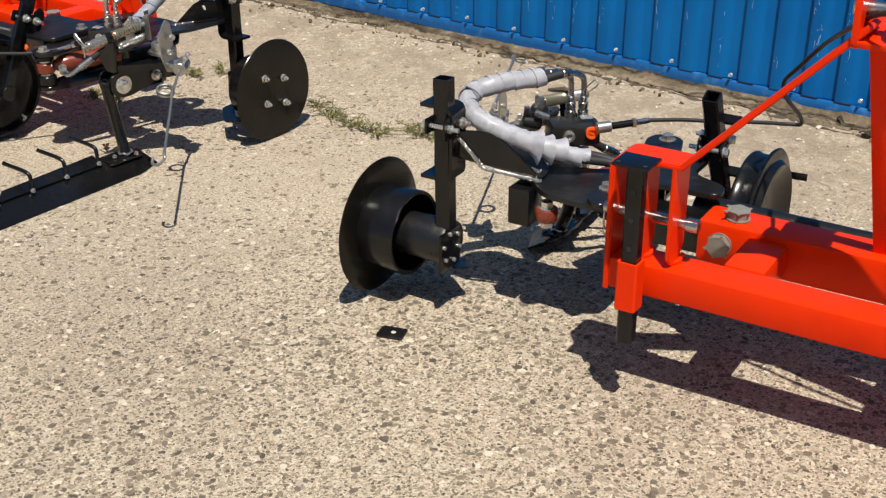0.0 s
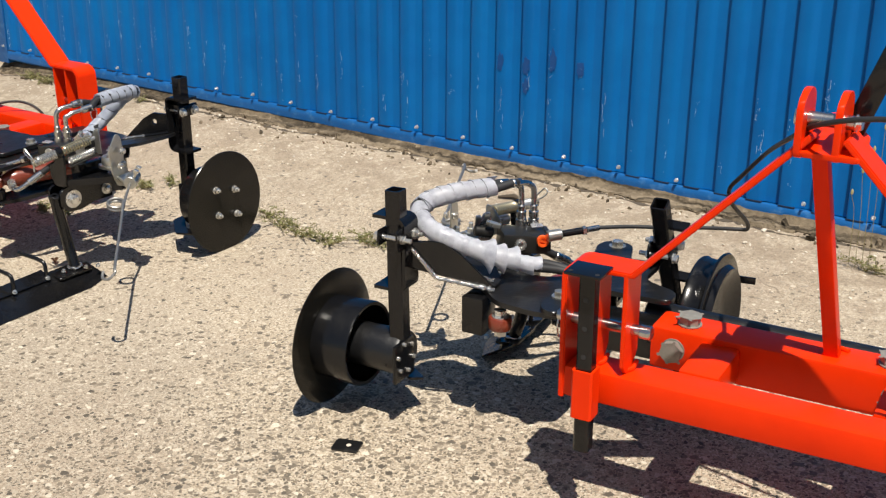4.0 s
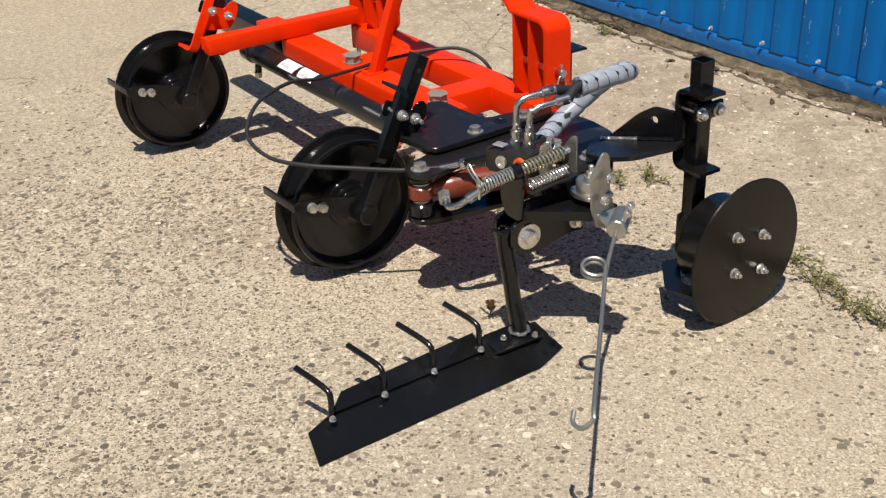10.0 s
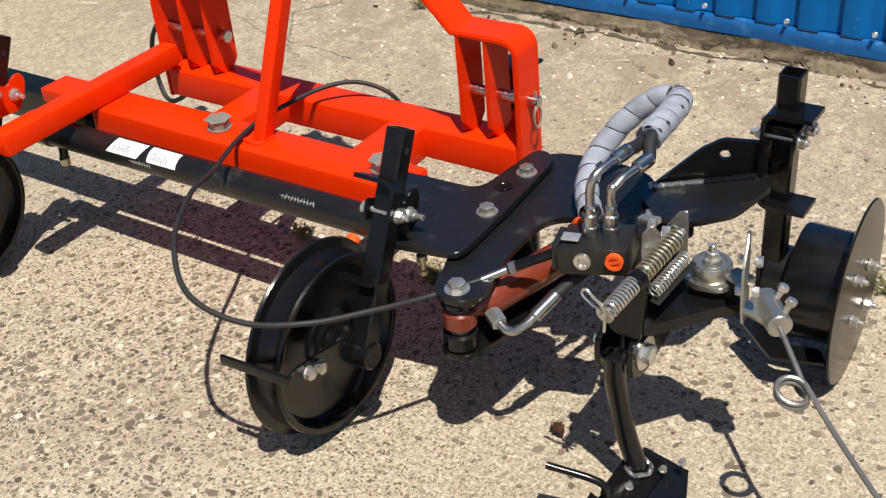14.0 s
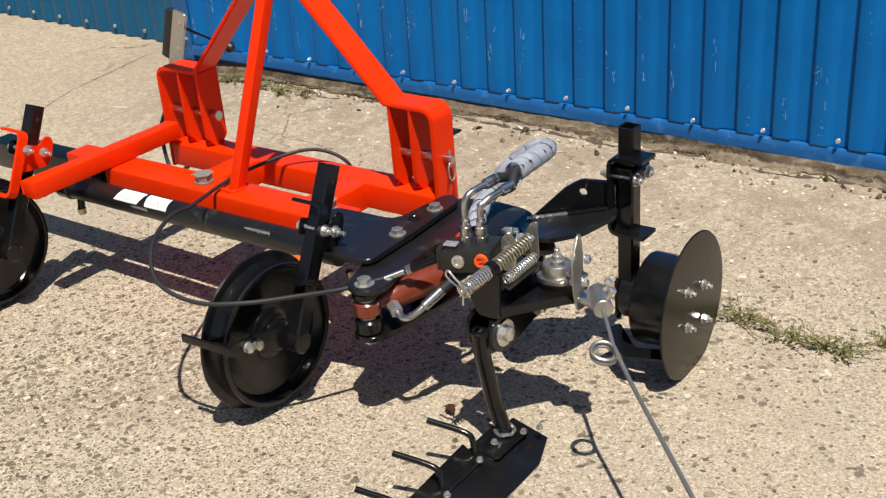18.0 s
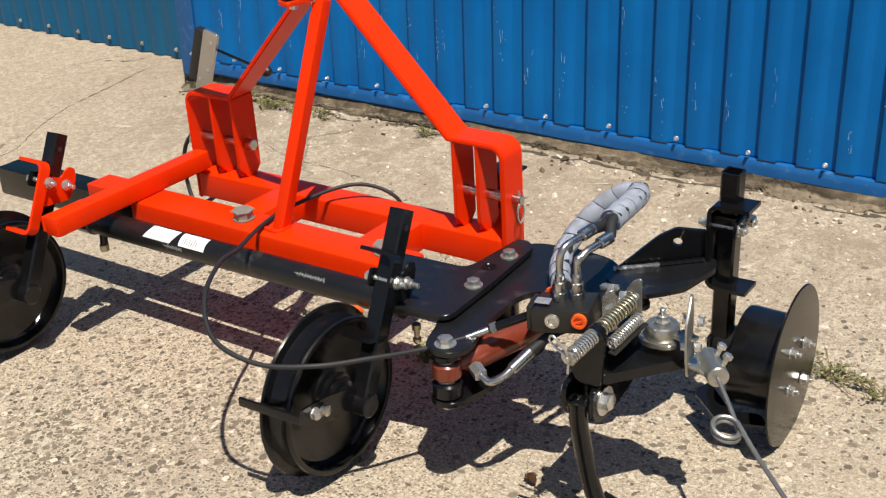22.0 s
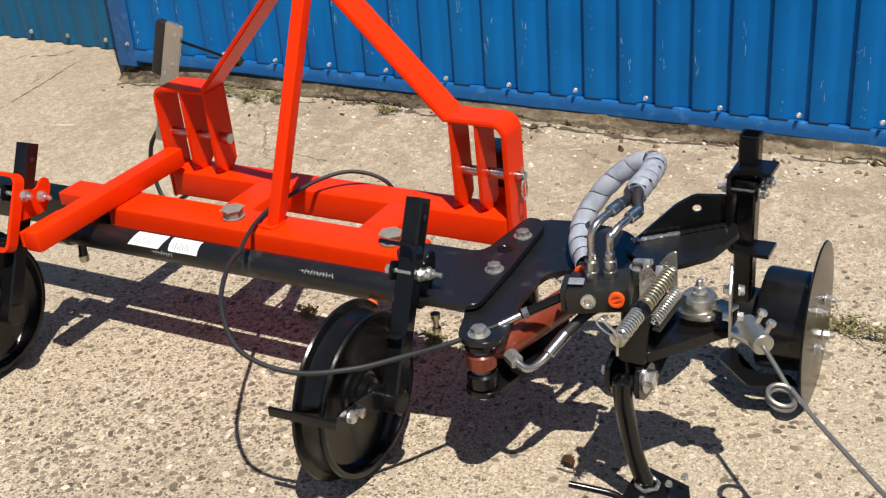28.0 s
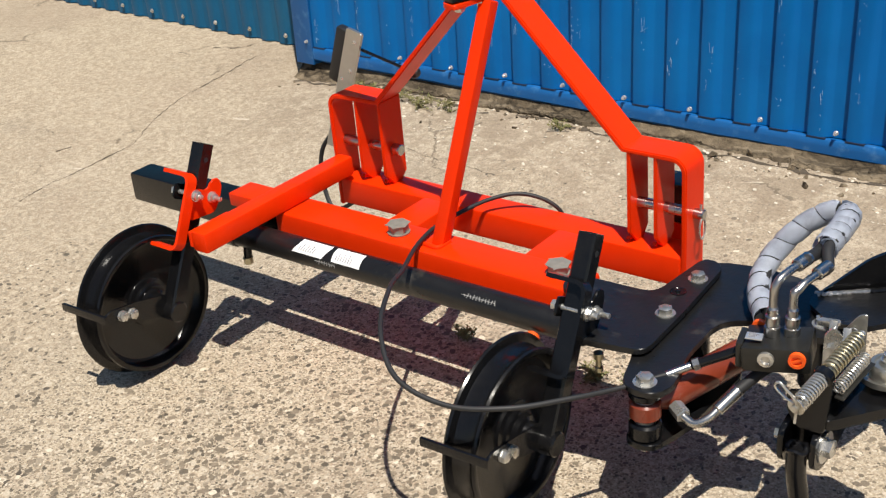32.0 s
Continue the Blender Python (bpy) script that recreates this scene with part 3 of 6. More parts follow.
    for x0, x1, tilt in ((-4.238, -4.148, 0.9), (-4.108, -4.026, 0.0)):
        bm = B()
        rows = []
        for i in range(5):
            x = x0 + (x1 - x0) * i / 4
            f = (x - ca.x) / (cb.x - ca.x)
            c = ca.lerp(cb, f)
            rows.append([bm.verts.new(c + Vector((tilt * 0.03 * math.sin(a), -0.0313 * math.cos(a), 0.0313 * math.sin(a)))) for a in [radians(q) for q in range(22, 93, 10)]])
        for a, b in zip(rows, rows[1:]):
            for k in range(len(a) - 1):
                bm.faces.new((a[k], b[k], b[k + 1], a[k + 1]))
        lb = part("paper_label", bm, LABEL, ram, "white printed paper label")
        ink = B()
        for k in range(7):
            f = (x0 + 0.012 + 0.05 * k / 7 - ca.x) / (cb.x - ca.x)
            c = ca.lerp(cb, f)
            a = radians(48)
            q = c + Vector((tilt * 0.023, -0.0317 * math.cos(a), 0.0317 * math.sin(a)))
            d = Vector((tilt * 0.4, math.sin(a), math.cos(a))).normalized()
            bar(ink, q - d * 0.008, q + d * (0.004 + 0.006 * (k % 2)), 0.0016, 0.0005, 0, up=(0, -math.cos(a), math.sin(a)))
        part("print_bars", ink, LABEL_INK, lb)
    for x0, deg, n in ((-4.150, 8, 8), (-3.745, 40, 11)):
        mk = B()
        a = radians(deg)
        for k in range(n):
            q = ca.lerp(cb, (x0 + 0.0075 * k - ca.x) / (cb.x - ca.x)) + Vector((0, -0.0311 * math.cos(a), 0.0311 * math.sin(a)))
            d = Vector((0.35 * math.sin(k * 2.3), math.sin(a), math.cos(a))).normalized()
            h = 0.003 + 0.0025 * abs(math.sin(k * 1.7))
            bar(mk, q - d * h, q + d * h, 0.0014, 0.0005, 0, up=(0, -math.cos(a), math.sin(a)))
        bar(mk, q - Vector((0.0075 * n, 0, 0)), q, 0.0010, 0.0005, 0, up=(0, -math.cos(a), math.sin(a)))
        part("marker_writing", mk, CHALK, ram, "unreadable white marker writing")

    # head plate, swing plate and arm
    still, head_at, tool_at = Vector((0, 0, 0)), Vector((0, 0, 0)) if first else Vector((-0.045, -0.068, 0)), Vector((0, 0, 0)) if first else Vector((-0.08, -0.06, 0))
    head = part("head_plate", slab(B(), rounded([(-3.450, 2.262, 0.350), (-3.288, 2.288, 0.350), (-3.292, 2.450, 0.350), (-3.304, 2.640, 0.350), (-3.352, 2.658, 0.350), (-3.372, 2.482, 0.350), (-3.480, 2.478, 0.350), (-3.545, 2.476, 0.350), (-3.545, 2.420, 0.350), (-3.450, 2.380, 0.350)], 0.025), 0.012), BLACK_DULL, root, "black steel head plate with scuffed paint")
    for p in ((-3.317, 2.420), (-3.324, 2.566)):
        bolt_part(head, (p[0], p[1], 0.350), (0, 0, 1), 0.024, 0.011, 0.019)
    part("blind_plug", lathe(B(), (-3.335, 2.505, 0.350), (0, 0, 1), [(0, 0), (0, 0.016), (0.0015, 0.016), (0.0015, 0.013), (0.0005, 0.012), (0.0005, 0.005), (0.004, 0.004), (0.005, 0.0)], 18), BLACK, head)
    SHIFT = head_at
    swing = part("swing_plate", slab(B(), rounded([(-3.288, 2.200, 0.332), (-3.228, 2.196, 0.332), (-3.206, 2.235, 0.332), (-3.233, 2.345, 0.332), (-3.234, 2.470, 0.332), (-3.180, 2.506, 0.332), (-3.040, 2.500, 0.332), (-2.985, 2.545, 0.332), (-3.090, 2.635, 0.332), (-3.150, 2.690, 0.332), (-3.250, 2.700, 0.332), (-3.345, 2.680, 0.332), (-3.345, 2.350, 0.332), (-3.310, 2.280, 0.332)], 0.03), 0.012), BLACK_DULL, root, "black cut steel swing plate")
    low = part("lower_swing_plate", slab(B(), rounded([(-3.284, 2.198, 0.222), (-3.226, 2.198, 0.222), (-3.200, 2.300, 0.222), (-3.190, 2.50, 0.222), (-3.300, 2.50, 0.222), (-3.296, 2.290, 0.222)], 0.03), 0.012), BLACK, root)
    part("spacer_tube", cyl(B(), (-3.315, 2.500, 0.200), (-3.315, 2.500, 0.322), 0.045, 28), BLACK, root)
    if first:
        part("spacer_tube", cyl(B(), (-3.069, 2.548, 0.210), (-3.069, 2.548, 0.322), 0.040, 28), BLACK, root)
    else:
        part("spacer_box", boxed(B(), (-3.108, 2.610, 0.232), (-3.055, 2.676, 0.321), 0.003), BLACK, root)
    bolt_part(swing, (-3.255, 2.228, 0.330), (0, 0, 1), 0.026, 0.012, 0.021, name="pivot_bolt")
    bolt_part(low, (-3.255, 2.228, 0.211), (0, 0, -1), 0.026, 0.012, 0.018, name="nut")
    bolt_part(swing, (-3.069, 2.548, 0.332), (0, 0, 1), 0.026, 0.012, 0.021, name="pivot_bolt")
    rim = rounded([(-3.118, 2.628, 0.336), (-2.930, 2.690, 0.378), (-2.930, 2.690, 0.436), (-2.948, 2.684, 0.439), (-3.000, 2.667, 0.441), (-3.034, 2.656, 0.420)], 0.010)
    if first:
        along, eye = Vector((0.951, 0.309, 0)), Vector((-2.996, 2.668, 0.412))
        cut = next(k for k in range(len(rim) - 1) if rim[k][0] > -2.985 > rim[k + 1][0] and rim[k][2] > 0.43)
        lip = Vector((-2.985, 2.672, 0.4402))
        ring = [eye + 0.009 * (math.cos(a) * along + math.sin(a) * Vector((0, 0, 1))) for a in (radians(58 - 356 * k / 20) for k in range(21))]
        rim = rim[:cut + 1] + [lip + along * 0.0002] + ring + [lip - along * 0.0002] + rim[cut + 1:]
    fin = part("arm_fin", slab(B(), rim, 0.010, 0 if first else 0.0015), BLACK, root, "black arm plate with a hole")
    part("arm_plate", slab(B(), rounded([(-3.120, 2.632, 0.343), (-3.115, 2.590, 0.344), (-3.050, 2.520, 0.357), (-2.985, 2.512, 0.370), (-2.930, 2.548, 0.381), (-2.906, 2.640, 0.386), (-2.925, 2.694, 0.382)], 0.012), 0.010), BLACK_DULL, root)
    for a, b, up, r0 in (((-3.108, 2.618, 0.348), (-3.020, 2.648, 0.366), 0.0, 0.0062), ((-3.122, 2.642, 0.336), (-2.994, 2.684, 0.356), 0.0, 0.006), ((-2.994, 2.684, 0.356), (-2.940, 2.702, 0.424), 0.004, 0.006)):
        n = 34
        wl = [Vector(a).lerp(Vector(b), i / n) + Vector((0.0012 * noise.noise(Vector((i * 0.9, 1, up))), 0.0014 * noise.noise(Vector((i * 0.7, 2, 0))), 0.0022 * noise.noise(Vector((i * 0.8, 3, 0))))) for i in range(n + 1)]
        part("weld_bead", tube(B(), wl, r0, 8, [r0 * (0.85 + 0.35 * noise.noise(Vector((i * 0.63, r0 * 900, 5)))) for i in range(n + 1)]), WELD, fin)
    part("painted_weld", tube(B(), [Vector((-3.022, 2.647, 0.3655)).lerp(Vector((-2.940, 2.676, 0.382)), i / 16) for i in range(17)], 0.006, 8, [0.0055 + 0.0012 * math.sin(i * 2.2) for i in range(17)]), BLACK, fin)

    # powered side disc on its post
    post = part("post", square_tube(B(), (-2.916, 2.718, 0.170), (-2.906, 2.712, 0.562), 0.038, 0.004, up=(1, 0, 0)), BLACK, root, "black square tube post")
    clamp(root, (-2.908, 2.714, 0.412), (0.0, 0.0, 1), (0, -1, 0), (-1, 0, 0), BLACK, "clamp", 0.030, 0.012, lift=0.044)
    band = part("clamp_band", boxed(B(), (-2.934, 2.684, 0.446), (-2.884, 2.692, 0.476), 0.003), BLACK, root)
    for y in (2.690, 2.738):
        bolt_part(band, (-2.882, y, 0.452), (1, 0, 0), 0.018, 0.010, 0.0135, stud=0.006, name="nut")
    dc = Vector((-2.768, 2.737, 0.160)) if first else Vector((-2.717, 2.709, 0.162))
    reach = 0.0 if first else 0.051
    ax = Vector((1, 0.042 if first else 0.0, 0.0)).normalized()
    disc = part("weeding_disc", lathe(B(), dc, ax, [(-0.004, 0), (-0.004, 0.100), (-0.006, 0.164), (-0.004, 0.167), (-0.001, 0.165), (0.002, 0.1), (0.002, 0)], 72), DISC, root, "dark oiled steel disc with four bolts")
    part("drum", lathe(B(), dc, ax, [(-0.005, 0.100), (-0.100, 0.104), (-0.106, 0.102), (-0.104, 0.094), (-0.02, 0.092), (-0.018, 0.0)], 56), BLACK, disc)
    part("motor", lathe(B(), dc, ax, [(-0.018, 0.050), (-0.150 - reach, 0.055), (-0.158 - reach, 0.052), (-0.160 - reach, 0.0)], 40), BLACK_DULL, root, "black hydraulic motor housing")
    mp = part("motor_flange", boxed(B(), (-2.938, 2.690, 0.108), (-2.928, 2.776, 0.205), 0.006), BLACK, root)
    for k in range(6):
        a = k * math.pi / 3 + 0.3
        part("flange_bolt", cyl(B(), (-2.945, 2.732 + 0.036 * math.cos(a), 0.164 + 0.036 * math.sin(a)), (-2.936, 2.732 + 0.036 * math.cos(a), 0.164 + 0.036 * math.sin(a)), 0.005, 12, 0.001), ZINC, mp)
    for dy, dz in ((-0.042, 0.052), (0.040, 0.034), (-0.040, -0.034), (0.042, -0.050)):
        bolt_part(disc, (dc.x + 0.002, dc.y + dy, dc.z + dz), (1, 0, 0), 0.017, 0.010, 0.012, stud=0.010)
    part("disc_scraper", slab(B(), rounded([(-2.95, 2.665, 0.085), (-2.87, 2.600, 0.075), (-2.775, 2.615, 0.085), (-2.80, 2.650, 0.085), (-2.86, 2.640, 0.08), (-2.93, 2.700, 0.095)], 0.008), 0.006), BLACK, root)

    # brown steering cylinder between the plates
    q0, q1 = Vector((-3.255, 2.228, 0.279)), Vector((-3.150, 2.560, 0.288))
    d = (q1 - q0).normalized()
    st = part("steering_cylinder", lathe(B(), q0, d, [(0.016, 0.012), (0.03, 0.016), (0.05, 0.026), (0.07, 0.029), (0.24, 0.029), (0.245, 0.024), (0.25, 0.0)], 32), BROWN, root, "red-brown painted steering cylinder")
    part("eye", lathe(B(), (q0.x, q0.y, 0.262), (0, 0, 1), [(0, 0.012), (0, 0.024), (0.004, 0.028), (0.030, 0.028), (0.034, 0.024), (0.034, 0.012)], 32), BROWN, st)
    ey = 2.560 if first else 2.668
    part("eye", lathe(B(), (-3.150, ey, 0.258), (0, 0, 1), [(0, 0.012), (0, 0.024), (0.004, 0.027), (0.026, 0.027), (0.030, 0.024), (0.030, 0.012)], 32), BROWN, st)
    bolt_part(st, (-3.150, ey, 0.288), (0, 0, 1), 0.026, 0.014, 0.020)
    bolt_part(st, (-3.150, ey, 0.257), (0, 0, -1), 0.026, 0.012, 0.018, name="nut")
    part("bush", cyl(B(), (q0.x, q0.y, 0.223), (q0.x, q0.y, 0.320), 0.019, 24), ZINC, st)
    for z0, z1 in ((0.303, 0.3195), (0.2225, 0.254)):
        part("boss", cyl(B(), (q0.x, q0.y, z0), (q0.x, q0.y, z1), 0.029, 28, 0.004), BLACK, st)
    pb = q0 + d * 0.055 + Vector((0.022, -0.018, -0.004))
    part("oil_fitting", cyl(B(), pb, pb + Vector((0.024, -0.014, -0.006)), 0.014, 6, 0.001), ZINC, st)
    el = smooth_path([pb + Vector((0.02, -0.012, -0.006)), pb + Vector((0.044, -0.016, -0.012)), pb + Vector((0.064, -0.002, -0.002)), pb + Vector((0.075, 0.018, 0.012))], 6)
    part("pipe_elbow", tube(B(), el, 0.0075, 12), CHROME, st, "bright bent steel pipe")
    part("ferrule", cyl(B(), el[-1] - Vector((0.002, 0.006, 0.004)), el[-1] + Vector((0.018, 0.034, 0.022)), 0.0115, 16, 0.002), CHROME, st)
    part("hose", tube(B(), smooth_path([el[-1] + Vector((0.016, 0.03, 0.02)), el[-1] + Vector((0.05, 0.08, 0.05)), (-3.06, 2.44, 0.325)], 6), 0.010, 12), RUBBER, st)

    # valve block
    SHIFT = tool_at
    hub = Vector((-3.063, 2.371, 0)) if first else Vector((-3.103, 2.415, 0))
    TURN = Matrix.Translation(hub + (Vector((-0.014, -0.006, 0)) if first else Vector((0, 0, 0)))) @ Matrix.Rotation(radians(14 if first else 38), 4, "Z") @ Matrix.Translation(-hub)
    vb = part("valve_block", boxed(B(), (-3.120, 2.330, 0.356), (-3.008, 2.412, 0.402), 0.006, Matrix.Translation((-3.05, 2.37, 0.385)) @ Matrix.Rotation(radians(-6), 4, "Y") @ Matrix.Translation((3.05, -2.37, -0.385))), VALVE, root, "dark phosphated hydraulic valve block")
    for y, s, x1, x2 in ((2.330, -1, -3.028, -3.078), (2.415, 1, -3.103, -3.05)):
        pl = lathe(B(), (x1, y, 0.387), (0, s, 0), [(-0.003, 0), (-0.003, 0.0145), (0.007, 0.014), (0.007, 0.009), (0.003, 0.008), (0.003, 0)], 20)
        bar(pl, (x1 - 0.010, y + s * 0.005, 0.382), (x1 + 0.010, y + s * 0.005, 0.392), 0.003, 0.004, 0)
        part("orange_plug", pl, PLUG, vb, "orange plastic port plug")
        part("screw_plug", lathe(B(), (x2, y, 0.380), (0, s, 0), [(-0.003, 0), (-0.003, 0.014), (0.005, 0.0135), (0.006, 0.008), (0.002, 0.006), (0.002, 0)], 20), ZINC, vb)
    tg = part("type_plate", boxed(B(), (-3.116, 2.345, 0.4035), (-3.088, 2.366, 0.4065), 0.001), TAG, vb)
    tk = B()
    for k in range(4):
        boxed(tk, (-3.112, 2.350 + 0.004 * k, 0.4066), (-3.112 + 0.012 + 0.003 * (k % 3), 2.352 + 0.004 * k, 0.407), 0)
    part("print_bars", tk, LABEL_INK, tg)
    part("end_cap", boxed(B(), (-3.130, 2.338, 0.350), (-3.118, 2.395, 0.398), 0.004), VALVE, vb)
    part("solenoid_end", cyl(B(), (-2.99, 2.372, 0.400), (-2.945, 2.372, 0.408), 0.014, 18, 0.002), VALVE, vb)
    for k in range(2):
        part("valve_lever", boxed(B(), (-2.985 + 0.022 * k, 2.345, 0.405), (-2.972 + 0.022 * k, 2.353, 0.452 - 0.01 * k), 0.002, Matrix.Translation((-2.98, 2.35, 0.41)) @ Matrix.Rotation(radians(-25), 4, "X") @ Matrix.Translation((2.98, -2.35, -0.41))), ZINC, vb)
    part("lever_bracket", slab(B(), rounded([(-2.990, 2.345, 0.362), (-2.965, 2.350, 0.362), (-2.960, 2.352, 0.425), (-2.975, 2.349, 0.446), (-2.990, 2.345, 0.430)], 0.005), 0.005), ZINC, vb)
    part("lever_link", bar(B(), (-3.004, 2.400, 0.424), (-2.972, 2.385, 0.432), 0.014, 0.010, 0.002), ZINC, vb)
    ends = []
    TURN = Matrix()
    for x, y in ((-3.092, 2.368), (-3.062, 2.380)) if first else ((-3.050, 2.354), (-3.024, 2.370)):
        f = part("hose_fitting", lathe(B(), (x, y, 0.400), (0, 0, 1), [(0, 0), (0, 0.0135), (0.016, 0.0135), (0.017, 0.011), (0.022, 0.011), (0.023, 0.0125), (0.036, 0.0125), (0.038, 0.009), (0.042, 0.0095), (0.046, 0.009), (0.050, 0.0095), (0.054, 0.007), (0.056, 0)], 12), CHROME, vb, "bright crimped hose fitting")
        if first:
            top = Vector((x + 0.008, y + 0.022, 0.505 - (0.014 if x > -3.08 else 0)))
            pts = smooth_path([(x, y, 0.446), (x, y + 0.001, 0.480), (x + 0.003, y + 0.007, top.z - 0.008), top, top + Vector((0.008, 0.030, 0.004))], 5)
            part("pipe_elbow", tube(B(), pts, 0.0072, 12), CHROME, f)
            dd = (pts[-1] - pts[-2]).normalized()
            part("ferrule", cyl(B(), pts[-1], pts[-1] + dd * 0.034, 0.0115, 16, 0.002), CHROME, f)
            ends.append((pts[-1] + dd * 0.03, dd))
        else:
            pts = smooth_path([(x, y, 0.446), (x, y + 0.001, 0.482), (x + 0.002, y + 0.006, 0.500), (x + 0.010, y + 0.024, 0.512), (x + 0.016, y + 0.046, 0.517)], 5)
            part("pipe_elbow", tube(B(), pts, 0.0072, 12), CHROME, f)
            dd = (pts[-1] - pts[-2]).normalized()
            part("ferrule", cyl(B(), pts[-1], pts[-1] + dd * 0.034, 0.0115, 16, 0.002), CHROME, f)
            ends.append((pts[-1] + dd * 0.03, dd))
    SHIFT = still
    ends = [(e + tool_at, dd) for e, dd in ends]
    mid = (ends[0][0] + ends[1][0]) / 2
    if first:
        out = [mid + Vector((0.0, 0.045, 0.002)), Vector((-3.062, 2.500, 0.506)), Vector((-3.062, 2.560, 0.509)), Vector((-3.066, 2.615, 0.508)), Vector((-3.074, 2.655, 0.505))]
        back = [Vector((-3.074, 2.655, 0.505)), Vector((-3.092, 2.678, 0.496)), Vector((-3.122, 2.682, 0.487)), Vector((-3.165, 2.670, 0.455)), Vector((-3.200, 2.638, 0.408)), Vector((-3.208, 2.590, 0.376)), Vector((-3.185, 2.530, 0.360)), Vector((-3.150, 2.478, 0.360))]
    else:
        out = [mid + Vector((0.006, 0.016, 0)), Vector((-3.058, 2.432, 0.521)), Vector((-3.020, 2.474, 0.519)), Vector((-2.974, 2.520, 0.507)), Vector((-2.963, 2.545, 0.496))]
        back = [Vector((-2.972, 2.522, 0.506)), Vector((-2.962, 2.553, 0.492)), Vector((-2.982, 2.580, 0.476)), Vector((-3.028, 2.590, 0.455)), Vector((-3.100, 2.557, 0.420)), Vector((-3.186, 2.498, 0.382)), Vector((-3.228, 2.464, 0.371))]
    for k, (e, dd) in enumerate(ends):
        off = Vector((0.009 * (1 if k else -1), 0, 0.006 * (1 if k else -1)))
        hp = [e - dd * 0.02, e] + [q + off for q in out[1:]] + [q + off for q in back[1:]] + ([] if first else [Vector((-3.262, 2.440, 0.362)) + off * 0.7, Vector((-3.300, 2.425, 0.352)) + off * 0.5])
        part("hose", tube(B(), smooth_path(hp, 7), 0.0105, 12), RUBBER, root, "black hydraulic hose")
    spiral_wrap(root, out, 0.021 if first else 0.022, 6 if first else 8, WRAP if first else WRAP_CLEAR, 0.93 if first else 1.02)
    spiral_wrap(root, back, 0.0195 if first else 0.0215, 9 if first else 12, WRAP if first else WRAP_CLEAR, 0.95 if first else 1.05, 0.0 if first else 1.0)

    # control cable
    SHIFT = tool_at
    c0, c1, c2, c3 = [Vector(q) for q in (((-3.128, 2.345, 0.374), (-3.205, 2.300, 0.340), (-3.236, 2.268, 0.329), (-3.285, 2.200, 0.326)) if first else ((-3.138, 2.398, 0.404), (-3.188, 2.350, 0.409), (-3.208, 2.320, 0.409), (-3.268, 2.266, 0.405)))]
    rod = part("cable_end_rod", cyl(B(), c0, c1, 0.0085, 16, 0.001), BLACK, root, "black cable end sleeve")
    part("sleeve_socket", cyl(B(), c0 + (c0 - c1).normalized() * 0.030, c0 + (c1 - c0).normalized() * 0.006, 0.0135, 18, 0.002), CAST, rod)
    part("cable_nut", cyl(B(), c0.lerp(c1, 0.84), c0.lerp(c1, 0.96), 0.0115, 6), CHROME, rod)
    part("cable_ferrule", cyl(B(), c1, c2, 0.0070, 16, 0.001), CHROME, rod)
    c2, c3 = c2 + tool_at, c3 + tool_at
    SHIFT = still
    cable = [c1.lerp(c2, 0.8) if first else c2, c3, (-3.336, 2.11, 0.338), (-3.400, 2.03, 0.345), (-3.496, 1.985, 0.345), (-3.601, 1.985, 0.367), (-3.692, 2.06, 0.398), (-3.773, 2.185, 0.398), (-3.836, 2.295, 0.366), (-3.896, 2.40, 0.344), (-3.930, 2.47, 0.333), (-3.946, 2.545, 0.331),
             (-3.938, 2.62, 0.334), (-3.912, 2.70, 0.340), (-3.868, 2.748, 0.345), (-3.822, 2.772, 0.336), (-3.786, 2.788, 0.314), (-3.770, 2.802, 0.280)]
    if not first:
        cable = [c2, c3, (-3.400, 2.168, 0.400), (-3.500, 2.086, 0.390), (-3.562, 2.034, 0.381), (-3.588, 2.040, 0.388), (-3.594, 2.085, 0.425), (-3.598, 2.24, 0.515), (-3.604, 2.29, 0.565), (-3.640, 2.33, 0.612), (-3.705, 2.40, 0.690), (-3.792, 2.60, 0.78), (-3.88, 2.79, 0.862), (-4.00, 2.85, 0.90), (-4.20, 2.90, 0.915), (-4.45, 2.92, 0.88)]
    part("control_cable", tube(B(), smooth_path(cable, 10), 0.0048, 10), RUBBER, root, "thin black control cable")

    # tool holder, shank and blade
    SHIFT = tool_at
    hold = part("tool_holder", boxed(B(), (-3.022, 2.300, 0.222), (-2.980, 2.460, 0.290), 0.004), BLACK, root, "black welded tool holder")
    for x in (-2.968, -3.022):
        part("holder_cheek", slab(B(), rounded([(x, 2.262, 0.290), (x, 2.262, 0.236), (x, 2.290, 0.218), (x, 2.330, 0.216), (x, 2.425, 0.238), (x, 2.425, 0.300), (x, 2.300, 0.300)], 0.012), 0.010), BLACK, hold)
    part("front_plate", slab(B(), rounded([(-3.026, 2.276, 0.362), (-3.024, 2.276, 0.330), (-3.008, 2.276, 0.300), (-2.962, 2.276, 0.300), (-2.952, 2.276, 0.396), (-2.964, 2.276, 0.420), (-2.984, 2.276, 0.420), (-2.996, 2.276, 0.372)], 0.006), 0.008), BLACK, hold)
    part("holder_shelf", slab(B(), rounded([(-2.996, 2.284, 0.322), (-2.958, 2.284, 0.322), (-2.880, 2.380, 0.322), (-2.852, 2.412, 0.322), (-2.862, 2.452, 0.322), (-3.012, 2.452, 0.322)], 0.006), 0.020), BLACK, hold)
    part("holder_block", boxed(B(), (-3.012, 2.340, 0.296), (-2.962, 2.44, 0.355), 0.004), BLACK, hold)
